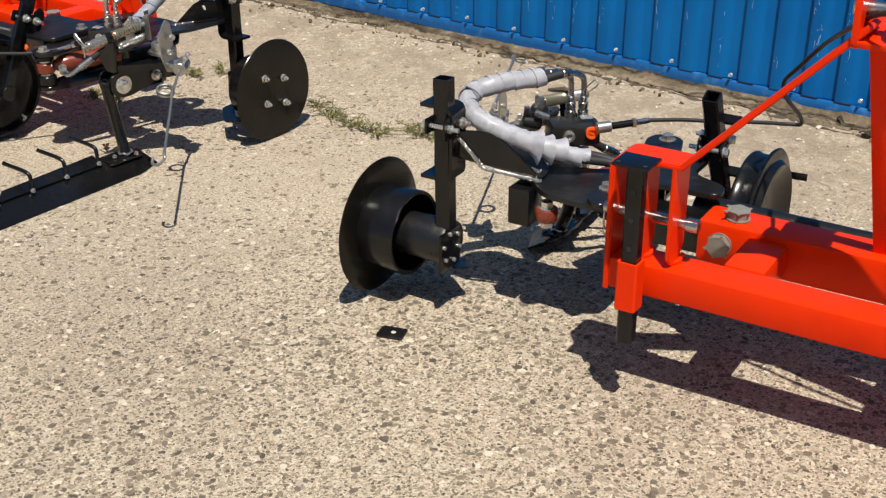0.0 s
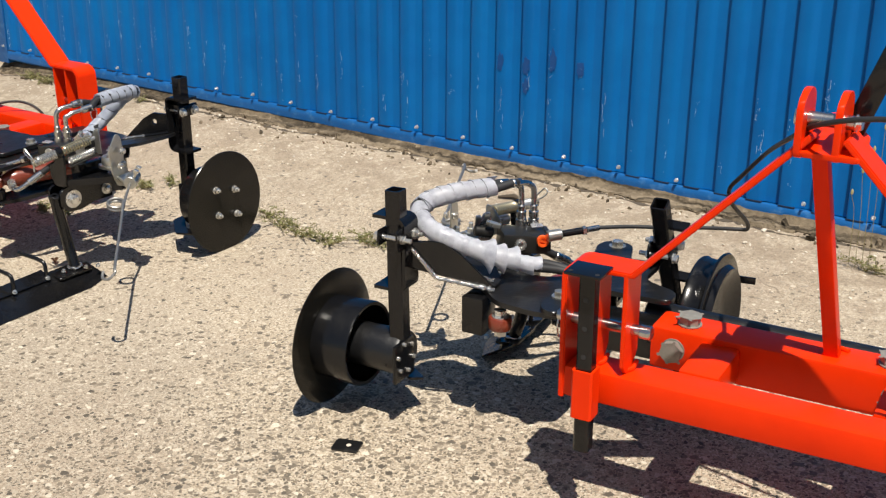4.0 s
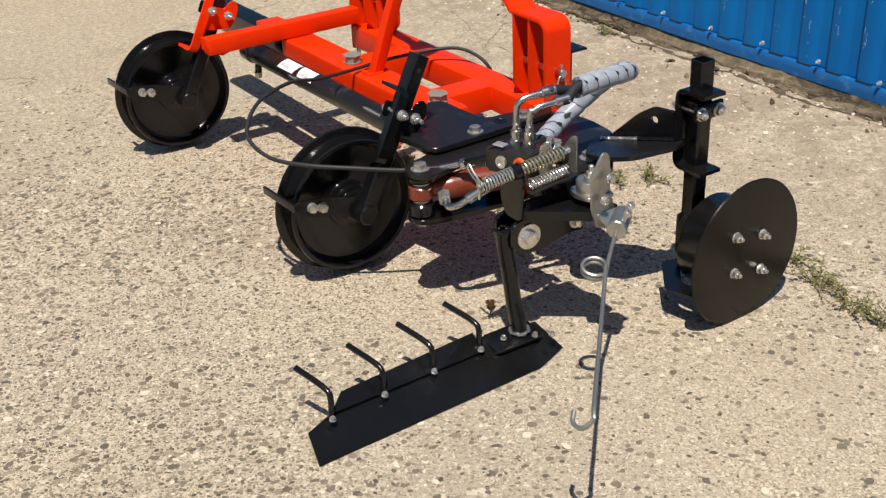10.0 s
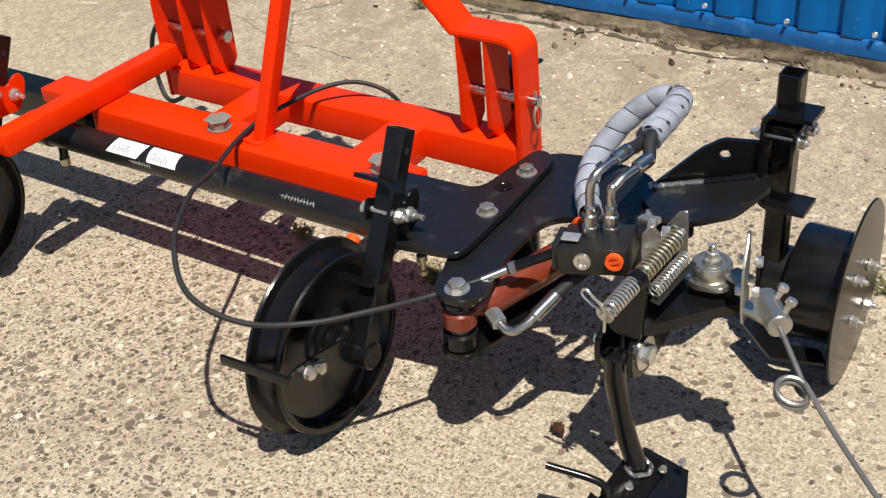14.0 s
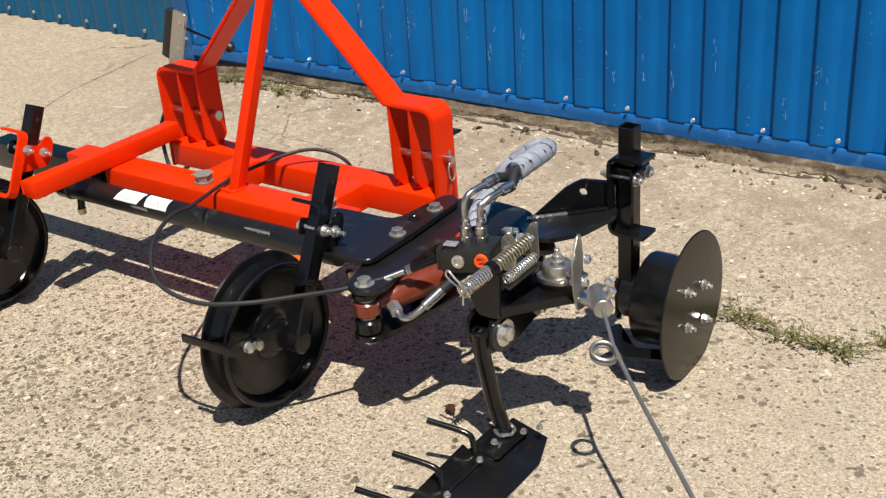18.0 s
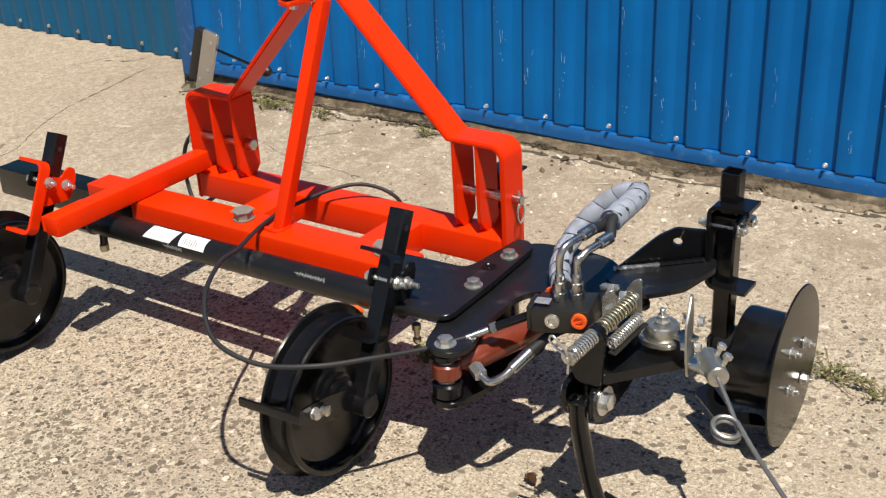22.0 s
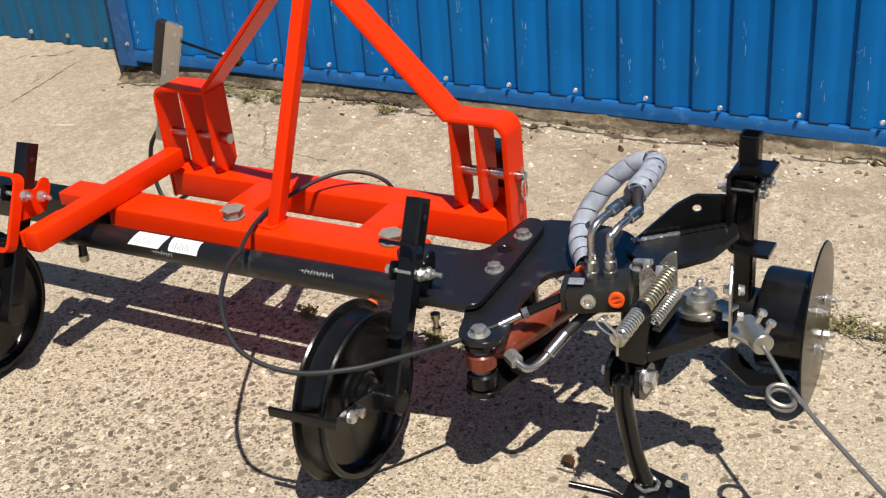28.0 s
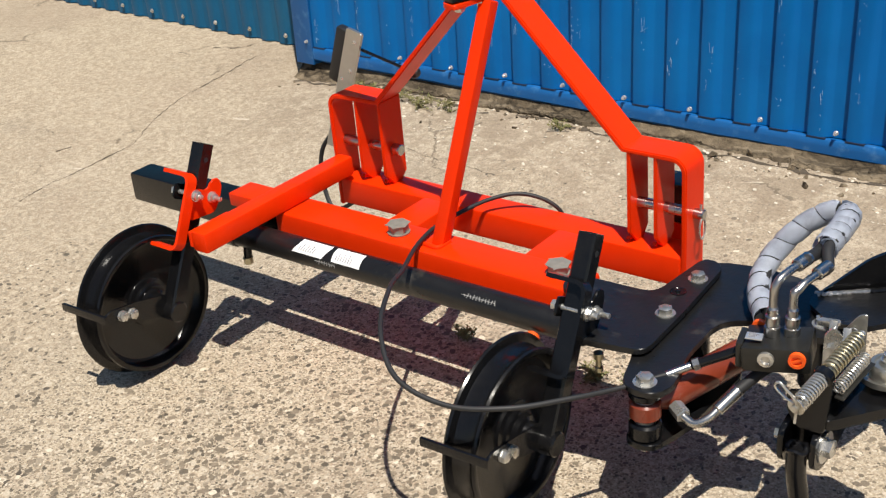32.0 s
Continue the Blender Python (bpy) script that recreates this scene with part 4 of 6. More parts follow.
    bolt_part(hold, (-2.967, 2.303, 0.257), (1, -0.05, 0), 0.028, 0.012, 0.028, name="shank_bolt")
    bolt_part(hold, (-2.967, 2.428, 0.257), (1, -0.05, 0), 0.022, 0.012, 0.018, name="shank_bolt")
    bolt_part(hold, (-3.033, 2.303, 0.260), (-1, 0, 0), 0.022, 0.014, 0.014, name="nut")
    sp = smooth_path([(-2.998, 2.262, 0.268), (-2.999, 2.266, 0.222), (-2.995, 2.273, 0.170), (-2.984, 2.275, 0.105), (-2.967, 2.274, 0.055), (-2.957, 2.271, 0.030)], 6)
    bm = B()
    vs = []
    for i, p in enumerate(sp):
        t = (sp[min(i + 1, len(sp) - 1)] - sp[max(i - 1, 0)]).normalized()
        s = Vector((1, 0, 0))
        s = (s - t * s.dot(t)).normalized()
        o = t.cross(s)
        vs.append([bm.verts.new(p + 0.0170 * (s * math.cos(a) + o * math.sin(a))) for a in [math.pi * k / 9 for k in range(18)]])
    for a, b in zip(vs, vs[1:]):
        for k in range(18):
            bm.faces.new((a[k], a[(k + 1) % 18], b[(k + 1) % 18], b[k]))
    bm.faces.new(vs[0][::-1])
    bm.faces.new(vs[-1])
    bmesh.ops.recalc_face_normals(bm, faces=bm.faces[:])
    shank = part("shank", bm, BLACK, root, "black curved blade shank")
    bead = [Vector((-2.998 + 0.016 * math.cos(a), 2.262 + 0.016 * math.sin(a), 0.270 + 0.003 * math.sin(3 * a))) for a in [2 * math.pi * k / 16 for k in range(17)]]
    part("weld", tube(B(), bead, 0.005, 8), BLACK, shank)
    foot = [Vector((-2.960 + 0.020 * math.cos(a), 2.271 + 0.020 * math.sin(a), 0.049 + 0.002 * math.sin(5 * a))) for a in [2 * math.pi * k / 20 for k in range(21)]]
    part("weld_bead", tube(B(), foot, 0.0042, 8), WELD, shank)
    part("shank_foot", slab(B(), rounded([(-2.99, 2.19, 0.048), (-2.925, 2.19, 0.040), (-2.925, 2.31, 0.040), (-2.99, 2.31, 0.048)], 0.01), 0.008), BLACK, shank)
    blade = part("weeding_blade", slab(B(), [(-2.858, 1.730, 0.004), (-2.872, 2.260, 0.004), (-2.905, 2.345, 0.006), (-2.975, 2.325, 0.044), (-2.985, 2.180, 0.050), (-2.960, 1.850, 0.048), (-2.925, 1.745, 0.034)], 0.006), BLACK, root, "long black weeding blade on the ground")
    part("blade_backing", slab(B(), [(-2.935, 1.800, 0.047), (-2.945, 2.170, 0.044), (-2.995, 2.175, 0.062), (-2.972, 1.845, 0.062)], 0.008), BLACK, blade)
    for k in range(4):
        y = 1.800 + 0.1225 * k
        x = -2.935 - 0.010 * k + 0.002
        rp = smooth_path([(x, y, 0.040), (x - 0.004, y + 0.004, 0.075), (x - 0.020, y + 0.003, 0.094), (x - 0.095, y - 0.020, 0.112)], 5)
        part("rake_tine", tube(B(), rp, 0.0062, 10), BLACK, blade)
        bolt_part(blade, (x + 0.016, y - 0.006, 0.046), (0.3, 0, 1), 0.010, 0.005, 0.007)
    for p in ((-2.955, 2.225), (-2.925, 2.285), (-2.905, 2.315), (-2.98, 2.275)):
        bolt_part(blade, (p[0], p[1], 0.046), (0.2, 0, 1), 0.010, 0.005, 0.007)

    # trip spring, sensor pivot and feeler
    s0, s1 = Vector((-2.977, 2.195, 0.398)), Vector((-2.952, 2.384, 0.428))
    rod = part("spring_rod", cyl(B(), s0 - (s1 - s0) * 0.05, s1 + (s1 - s0) * 0.06, 0.006, 14, 0.001), ZINC, root)
    part("spring", tube(B(), helix(s0.lerp(s1, 0.02), s0.lerp(s1, 0.37), 0.0120, 10), 0.0023, 8), ZINC, rod, "bright coil spring")
    part("spring", tube(B(), helix(s0.lerp(s1, 0.47), s0.lerp(s1, 0.98), 0.0125, 12), 0.0024, 8), BRASSY, rod, "yellowish coil spring")
    part("spring_sleeve", cyl(B(), s0.lerp(s1, 0.36), s0.lerp(s1, 0.46), 0.0165, 22, 0.003), BLACK, rod)
    low_by = Vector((0.014, 0.004, -0.032))
    part("lower_spring", tube(B(), helix(s0.lerp(s1, 0.50) + low_by, s0.lerp(s1, 0.96) + low_by, 0.0095, 13), 0.0021, 8), ZINC, rod, "smaller bright coil spring below")
    part("spring_rail", bar(B(), s0.lerp(s1, 0.46) + low_by * 1.42, s0.lerp(s1, 1.0) + low_by * 1.42, 0.016, 0.003, 0.001), VALVE, rod)
    cyl_c = B()
    ring_plate(cyl_c, s0 - (s1 - s0) * 0.02, s1 - s0, 0.014, 0.005, 0.003)
    part("spring_washer", cyl_c, ZINC, rod)
    rp = smooth_path([s0 + Vector((0, -0.006, -0.028)), s0 + Vector((0, -0.006, 0.01)), s0 + Vector((-0.014, -0.010, 0.030)), s0 + Vector((-0.026, -0.010, 0.040)), s0 + Vector((-0.033, -0.008, 0.029)), s0 + Vector((-0.018, -0.006, 0.014)), s0 + Vector((-0.004, -0.004, 0.006))], 6)
    part("cotter_pin", tube(B(), rp, 0.0022, 8), ZINC, rod)
    part("bearing_plate", slab(B(), rounded([(-2.950, 2.394, 0.347), (-2.922, 2.384, 0.347), (-2.884, 2.390, 0.347), (-2.866, 2.424, 0.347), (-2.890, 2.452, 0.347), (-2.950, 2.448, 0.347)], 0.008), 0.010), CAST, root)
    br = part("sensor_pivot", lathe(B(), (-2.912, 2.420, 0.345), (0, 0, 1), [(0, 0), (0, 0.029), (0.006, 0.031), (0.024, 0.031), (0.028, 0.028), (0.028, 0.023), (0.024, 0.021), (0.024, 0.016), (0.030, 0.014), (0.032, 0)], 32), CAST, root, "galvanised pivot bearing")
    bolt_part(br, (-2.912, 2.420, 0.376), (0, 0, 1), 0.019, 0.010, 0.014, stud=0.014)
    link = part("link_plate", slab(B(), rounded([(-2.986, 2.403, 0.382), (-2.949, 2.411, 0.372), (-2.950, 2.411, 0.456), (-2.964, 2.408, 0.450), (-2.984, 2.403, 0.420)], 0.005), 0.005), CAST, root)
    part("link_eye", cyl(B(), (-2.968, 2.4035, 0.424), (-2.968, 2.4015, 0.424), 0.007, 16, 0.001), ZINC, link)
    plate = part("sensor_plate", slab(B(), rounded([*SENSOR], 0.006), 0.004), CAST, root, "bright galvanised sensor plate")
    for q in ((-2.841, 2.402, 0.404), (-2.837, 2.385, 0.362)):
        q = Vector(q)
        n_ = Vector((0.973, 0.225, 0))
        bolt_part(plate, q + n_ * 0.003, n_, 0.015, 0.007, 0.010)
        bolt_part(plate, q - n_ * 0.012, -n_, 0.015, 0.007, 0.010, name="nut")
    part("plate_bracket", bar(B(), (-2.885, 2.425, 0.357), (-2.848, 2.405, 0.362), 0.030, 0.008, 0.002), CAST, plate)
    h0, h1 = Vector((-2.834, 2.438, 0.318)), Vector((-2.786, 2.378, 0.318))
    fh = part("feeler_holder", cyl(B(), h0, h1, 0.0195, 24, 0.002), CAST, root, "galvanised feeler socket with two set screws")
    part("holder_tab", slab(B(), rounded([(-2.846, 2.440, 0.330), (-2.846, 2.380, 0.330), (-2.800, 2.385, 0.312), (-2.815, 2.430, 0.312)], 0.006), 0.008), CAST, fh)
    for k in (0.30, 0.78):
        q = h0.lerp(h1, k) + Vector((0.009, 0.006, 0.014))
        ss = part("set_screw", cyl(B(), q, q + Vector((0.005, 0.003, 0.013)), 0.005, 12), ZINC, fh)
        bolt_part(ss, q + Vector((0.005, 0.003, 0.012)), (0.35, 0.2, 0.9), 0.015, 0.008, 0.0)
    f0, f1, f2 = Vector((-2.792, 2.385, 0.318)), Vector((-2.712, 2.288, 0.290)), Vector((-2.430, 2.020, 0.248))
    if not first:
        f2 = Vector((-2.610, 1.890, 0.363))
        f1 = f0.lerp(f2, 0.22)
    hd = (f1 - f0).normalized()
    sd = Vector((-0.6, -0.5, 0.1)).normalized()
    nn = hd.cross(sd).normalized()
    sd = nn.cross(hd)
    loops = [f1 + sd * 0.022 + 0.022 * (-sd * math.cos(2 * math.pi * i / 16) + hd * math.sin(2 * math.pi * i / 16)) + Vector((0, 0, 0.00050 * i - 0.008)) for i in range(33)]
    hook = [f2, f2 + Vector((0.014, -0.012, -0.008)), f2 + Vector((0.008, -0.030, -0.022)), f2 + Vector((-0.016, -0.030, -0.024)), f2 + Vector((-0.030, -0.016, -0.014))]
    wire = [f0, f0.lerp(f1, 0.8)] + loops + [f1.lerp(f2, 0.2), f1.lerp(f2, 0.6)] + hook
    part("feeler_wire", tube(B(), smooth_path(wire, 3), 0.0042, 8), WIRE, root, "long steel feeler wire with a coil and a hook")

    # parking stand in front of the hitch beam
    SHIFT = still
    zs = 0.026 if first else 0.150
    sx, sy = -3.496, 2.826
    stand = part("parking_stand", square_tube(B(), (sx, sy, zs), (sx, sy, zs + 0.388), 0.032, 0.004), BLACK, root, "black parking stand tube")
    part("stand_sleeve", square_tube(B(), (sx, sy, 0.226), (sx, sy, 0.330), 0.044, 0.005), RED, root)
    part("stand_cap", boxed(B(), (sx - 0.039, sy - 0.022, zs + 0.388), (sx + 0.036, sy + 0.046, zs + 0.394), 0.002), BLACK, stand)
    for z in (zs + 0.21, zs + 0.27, zs + 0.33):
        # black discs painted as shaded holes, nothing is cut
        part("stand_hole", cyl(B(), (sx, sy + 0.0162, z), (sx, sy + 0.0166, z), 0.0055, 14), RUBBER, stand)
    for dx, dy in ((-0.028, 0.034), (0.026, 0.034)):
        # flat black disc for the shade in each cap hole
        part("cap_hole", cyl(B(), (sx + dx, sy + dy, zs + 0.3941), (sx + dx, sy + dy, zs + 0.3945), 0.0045, 12), RUBBER, stand)

    # control lever behind the left hitch box
    if first:
        lp = part("lever_guide", slab(B(), rounded([(-4.512, 2.822, 0.330), (-4.466, 2.822, 0.322), (-4.345, 2.822, 0.645), (-4.392, 2.822, 0.658)], 0.004), -0.008), ALU, root, "bare metal lever guide plate leaning on the frame")
        part("lever_pad", boxed(B(), (-0.018, -0.012, -0.075), (0.018, 0.014, 0.075), 0.006, Matrix.Translation((-4.435, 2.826, 0.582)) @ Matrix.Rotation(radians(20), 4, "Y")), PLASTIC, lp)
        for q in ((-4.372, 2.821, 0.622), (-4.398, 2.821, 0.545), (-4.430, 2.821, 0.52)):
            bolt_part(lp, q, (0, -1, 0), 0.010, 0.005, 0.007)
        part("lever_foot", tube(B(), smooth_path([(-4.50, 2.826, 0.36), (-4.545, 2.826, 0.30), (-4.552, 2.82, 0.22), (-4.50, 2.80, 0.15), (-4.38, 2.79, 0.215)], 5), 0.006, 8), RUBBER, root)
        lr = part("lever_rod", tube(B(), [(-4.365, 2.83, 0.600), (-4.215, 2.83, 0.566)], 0.004, 8), BLACK, root)
        part("knob", lathe(B(), (-4.218, 2.83, 0.567), (1, 0, -0.2), [(-0.004, 0), (-0.002, 0.008), (0.008, 0.015), (0.020, 0.015), (0.028, 0.009), (0.030, 0)], 20), PLASTIC, lr)
    for o in root.children:
        o.matrix_parent_inverse = Matrix.Translation(-ORIGIN)
    root.matrix_world = place
    return root


weeder("red framed inter-row weeder with black wheels, disc and long blade", Matrix.Translation(ORIGIN), "a")
B_PLACE = pose(-1.0751, 2.3728, 0.0035, 0.71, -0.57, 187.06) @ Matrix.Translation(ORIGIN - Vector((-3.5, 2.5, 0)))
weeder("red framed inter-row weeder standing on its parking stand tube", B_PLACE, "b")


# ---- ground, wall, plinth ----
def concrete(name="worn_concrete"):
    """Weathered concrete with its pebbles laid bare, dusty and smoother towards the wall."""
    m = bpy.data.materials.new(name)
    m.use_nodes = True
    nt = m.node_tree
    n, ln = nt.nodes, nt.links
    b = n["Principled BSDF"]
    tc = n.new("ShaderNodeTexCoord")

    def node(kind, **kw):
        x = n.new(kind)
        for k, v in kw.items():
            x.inputs[k].default_value = v
        return x

    def mixed(fac, a, c):
        x = n.new("ShaderNodeMix")
        x.data_type = "RGBA"
        for i, v in ((0, fac), (6, a), (7, c)):
            if isinstance(v, (tuple, float)):
                x.inputs[i].default_value = (*v, 1) if isinstance(v, tuple) else v
            else:
                ln.new(v, x.inputs[i])
        return x.outputs[2]

    def ranged(v, a, c, lo=0.0, hi=1.0):
        x = n.new("ShaderNodeMapRange")
        x.interpolation_type = "SMOOTHSTEP"
        x.inputs["From Min"].default_value, x.inputs["From Max"].default_value = a, c
        x.inputs["To Min"].default_value, x.inputs["To Max"].default_value = lo, hi
        ln.new(v, x.inputs["Value"])
        return x.outputs[0]

    def times(a, c):
        x = n.new("ShaderNodeMath")
        x.operation = "MULTIPLY"
        ln.new(a, x.inputs[0])
        if isinstance(c, float):
            x.inputs[1].default_value = c
        else:
            ln.new(c, x.inputs[1])
        return x.outputs[0]

    def noise_at(scale, detail=5.0, rough=0.6):
        x = node("ShaderNodeTexNoise", Scale=scale, Detail=detail, Roughness=rough)
        ln.new(tc.outputs["Object"], x.inputs["Vector"])
        return x.outputs[0]
    warp = node("ShaderNodeTexNoise", Scale=45.0, Detail=3.0)
    ln.new(tc.outputs["Object"], warp.inputs["Vector"])
    wv = n.new("ShaderNodeVectorMath")
    wv.operation = "MULTIPLY_ADD"
    ln.new(warp.outputs["Color"], wv.inputs[0])
    wv.inputs[1].default_value = (0.017, 0.017, 0)
    ln.new(tc.outputs["Object"], wv.inputs[2])
    patchy = noise_at(1.7, 5.0)
    sep = n.new("ShaderNodeSeparateXYZ")
    ln.new(tc.outputs["Object"], sep.inputs[0])
    worn = ranged(sep.outputs["Y"], 2.3, 3.9)
    worn_x = ranged(sep.outputs["X"], -4.2, -5.2)
    big = n.new("ShaderNodeMath")
    big.operation = "MAXIMUM"
    ln.new(worn, big.inputs[0])
    ln.new(worn_x, big.inputs[1])
    keep = ranged(big.outputs[0], 0.0, 1.0, 1.0, 0.5)
    spot = n.new("ShaderNodeVectorMath")
    spot.operation = "DISTANCE"
    ln.new(tc.outputs["Object"], spot.inputs[0])
    spot.inputs[1].default_value = (-2.62, 2.30, 0)
    keep = times(keep, ranged(spot.outputs["Value"], 0.30, 0.85, 0.30, 1.0))
    cement = mixed(ranged(noise_at(120.0, 7.0, 0.75), 0.36, 0.62), (0.27, 0.212, 0.145), (0.57, 0.480, 0.360))
    cement = mixed(ranged(patchy, 0.4, 0.68, 0.0, 0.35), cement, (0.44, 0.375, 0.285))
    cement = mixed(ranged(noise_at(0.9, 4.0), 0.45, 0.62, 0.0, 0.4), cement, (0.33, 0.285, 0.225))
    fleck = node("ShaderNodeTexVoronoi", Scale=260.0)
    ln.new(wv.outputs[0], fleck.inputs["Vector"])
    fh = n.new("ShaderNodeSeparateColor")
    ln.new(fleck.outputs["Color"], fh.inputs[0])
    cement = mixed(ranged(fh.outputs[0], 0.80, 0.86, 0.0, 0.75), cement, (0.64, 0.565, 0.45))
    cement = mixed(ranged(fh.outputs[1], 0.84, 0.88, 0.0, 0.7), cement, (0.17, 0.130, 0.088))
    dusty = mixed(ranged(noise_at(48.0, 9.0, 0.8), 0.42, 0.60), (0.245, 0.188, 0.128), (0.50, 0.42, 0.315))
    cement = mixed(times(big.outputs[0], 0.68), cement, dusty)
    col = cement
    stain = ranged(noise_at(1.1, 7.0, 0.62), 0.47, 0.66, 0.0, 0.42)
    col = mixed(stain, col, (0.27, 0.205, 0.15))
    pale = ranged(noise_at(2.3, 8.0, 0.66), 0.56, 0.72, 0.0, 0.45)
    col = mixed(pale, col, (0.53, 0.455, 0.355))
    heights = []
    for scale, lo, hi, share in ((150.0, 0.34, 0.46, 0.45), (95.0, 0.34, 0.40, 0.40)):
        v = node("ShaderNodeTexVoronoi", Scale=scale, Randomness=0.95)
        ln.new(wv.outputs[0], v.inputs["Vector"])
        hue = n.new("ShaderNodeSeparateColor")
        ln.new(v.outputs["Color"], hue.inputs[0])
        shape = ranged(v.outputs["Distance"], hi, lo)
        here = ranged(hue.outputs[0], share, share + 0.02)
        mask = times(times(shape, here), keep)
        ramp = n.new("ShaderNodeValToRGB")
        cr = ramp.color_ramp
        cr.elements[0].color, cr.elements[1].color = (0.10, 0.083, 0.062, 1), (0.54, 0.46, 0.36, 1)
        for p, c in ((0.22, (0.16, 0.132, 0.098, 1)), (0.45, (0.21, 0.165, 0.115, 1)), (0.66, (0.28, 0.225, 0.165, 1)), (0.82, (0.37, 0.31, 0.23, 1))):
            e = cr.elements.new(p)
            e.color = c
        ln.new(hue.outputs[1], ramp.inputs[0])
        rim = times(times(ranged(v.outputs["Distance"], hi + 0.10, hi + 0.02), here), keep)
        col = mixed(times(rim, 0.6), col, (0.60, 0.515, 0.40))
        col = mixed(mask, col, ramp.outputs[0])
        heights.append(mask)
    pit = ranged(noise_at(90.0, 2.0), 0.30, 0.22)
    col = mixed(times(pit, 0.6), col, (0.11, 0.09, 0.065))
    grime = ranged(noise_at(3.1, 9.0, 0.68), 0.56, 0.72, 0.0, 0.28)
    col = mixed(grime, col, (0.17, 0.145, 0.115))
    soil = times(ranged(sep.outputs["Y"], 2.9, 3.7), ranged(sep.outputs["X"], -5.9, -5.3))
    blotch = ranged(noise_at(9.0, 9.0, 0.78), 0.46, 0.55)
    col = mixed(times(times(soil, blotch), 0.55), col, (0.225, 0.172, 0.120))
    for shift, scale, wide, share, tone in ((0.30, 1.3, 0.0075, 0.53, (0.12, 0.095, 0.068)), (0.12, 1.9, 0.010, 0.56, (0.62, 0.545, 0.44))):
        sway = node("ShaderNodeTexNoise", Scale=3.5, Detail=8.0, Roughness=0.65)
        ln.new(tc.outputs["Object"], sway.inputs["Vector"])
        sv = n.new("ShaderNodeVectorMath")
        sv.operation = "MULTIPLY_ADD"
        ln.new(sway.outputs["Color"], sv.inputs[0])
        sv.inputs[1].default_value = (shift, shift, 0)
        ln.new(tc.outputs["Object"], sv.inputs[2])
        vein = node("ShaderNodeTexVoronoi", Scale=scale)
        vein.feature = "DISTANCE_TO_EDGE"
        ln.new(sv.outputs[0], vein.inputs["Vector"])
        line = times(ranged(vein.outputs["Distance"], wide, wide * 0.3), ranged(noise_at(scale * 1.4, 6.0, 0.7), share, share + 0.06))
        col = mixed(times(times(line, big.outputs[0]), 0.75), col, tone)
    ln.new(col, b.inputs["Base Color"])
    b.inputs["Roughness"].default_value = 0.85
    b.inputs["Specular IOR Level"].default_value = 0.25
    hs = n.new("ShaderNodeMath")
    hs.operation = "ADD"
    ln.new(heights[0], hs.inputs[0])
    ln.new(noise_at(130.0, 5.0, 0.7), hs.inputs[1])
    bp = n.new("ShaderNodeBump")
    bp.inputs["Strength"].default_value = 0.8
    bp.inputs["Distance"].default_value = 0.005
    ln.new(hs.outputs[0], bp.inputs["Height"])
    ln.new(bp.outputs[0], b.inputs["Normal"])
    return m


CONCRETE = concrete()


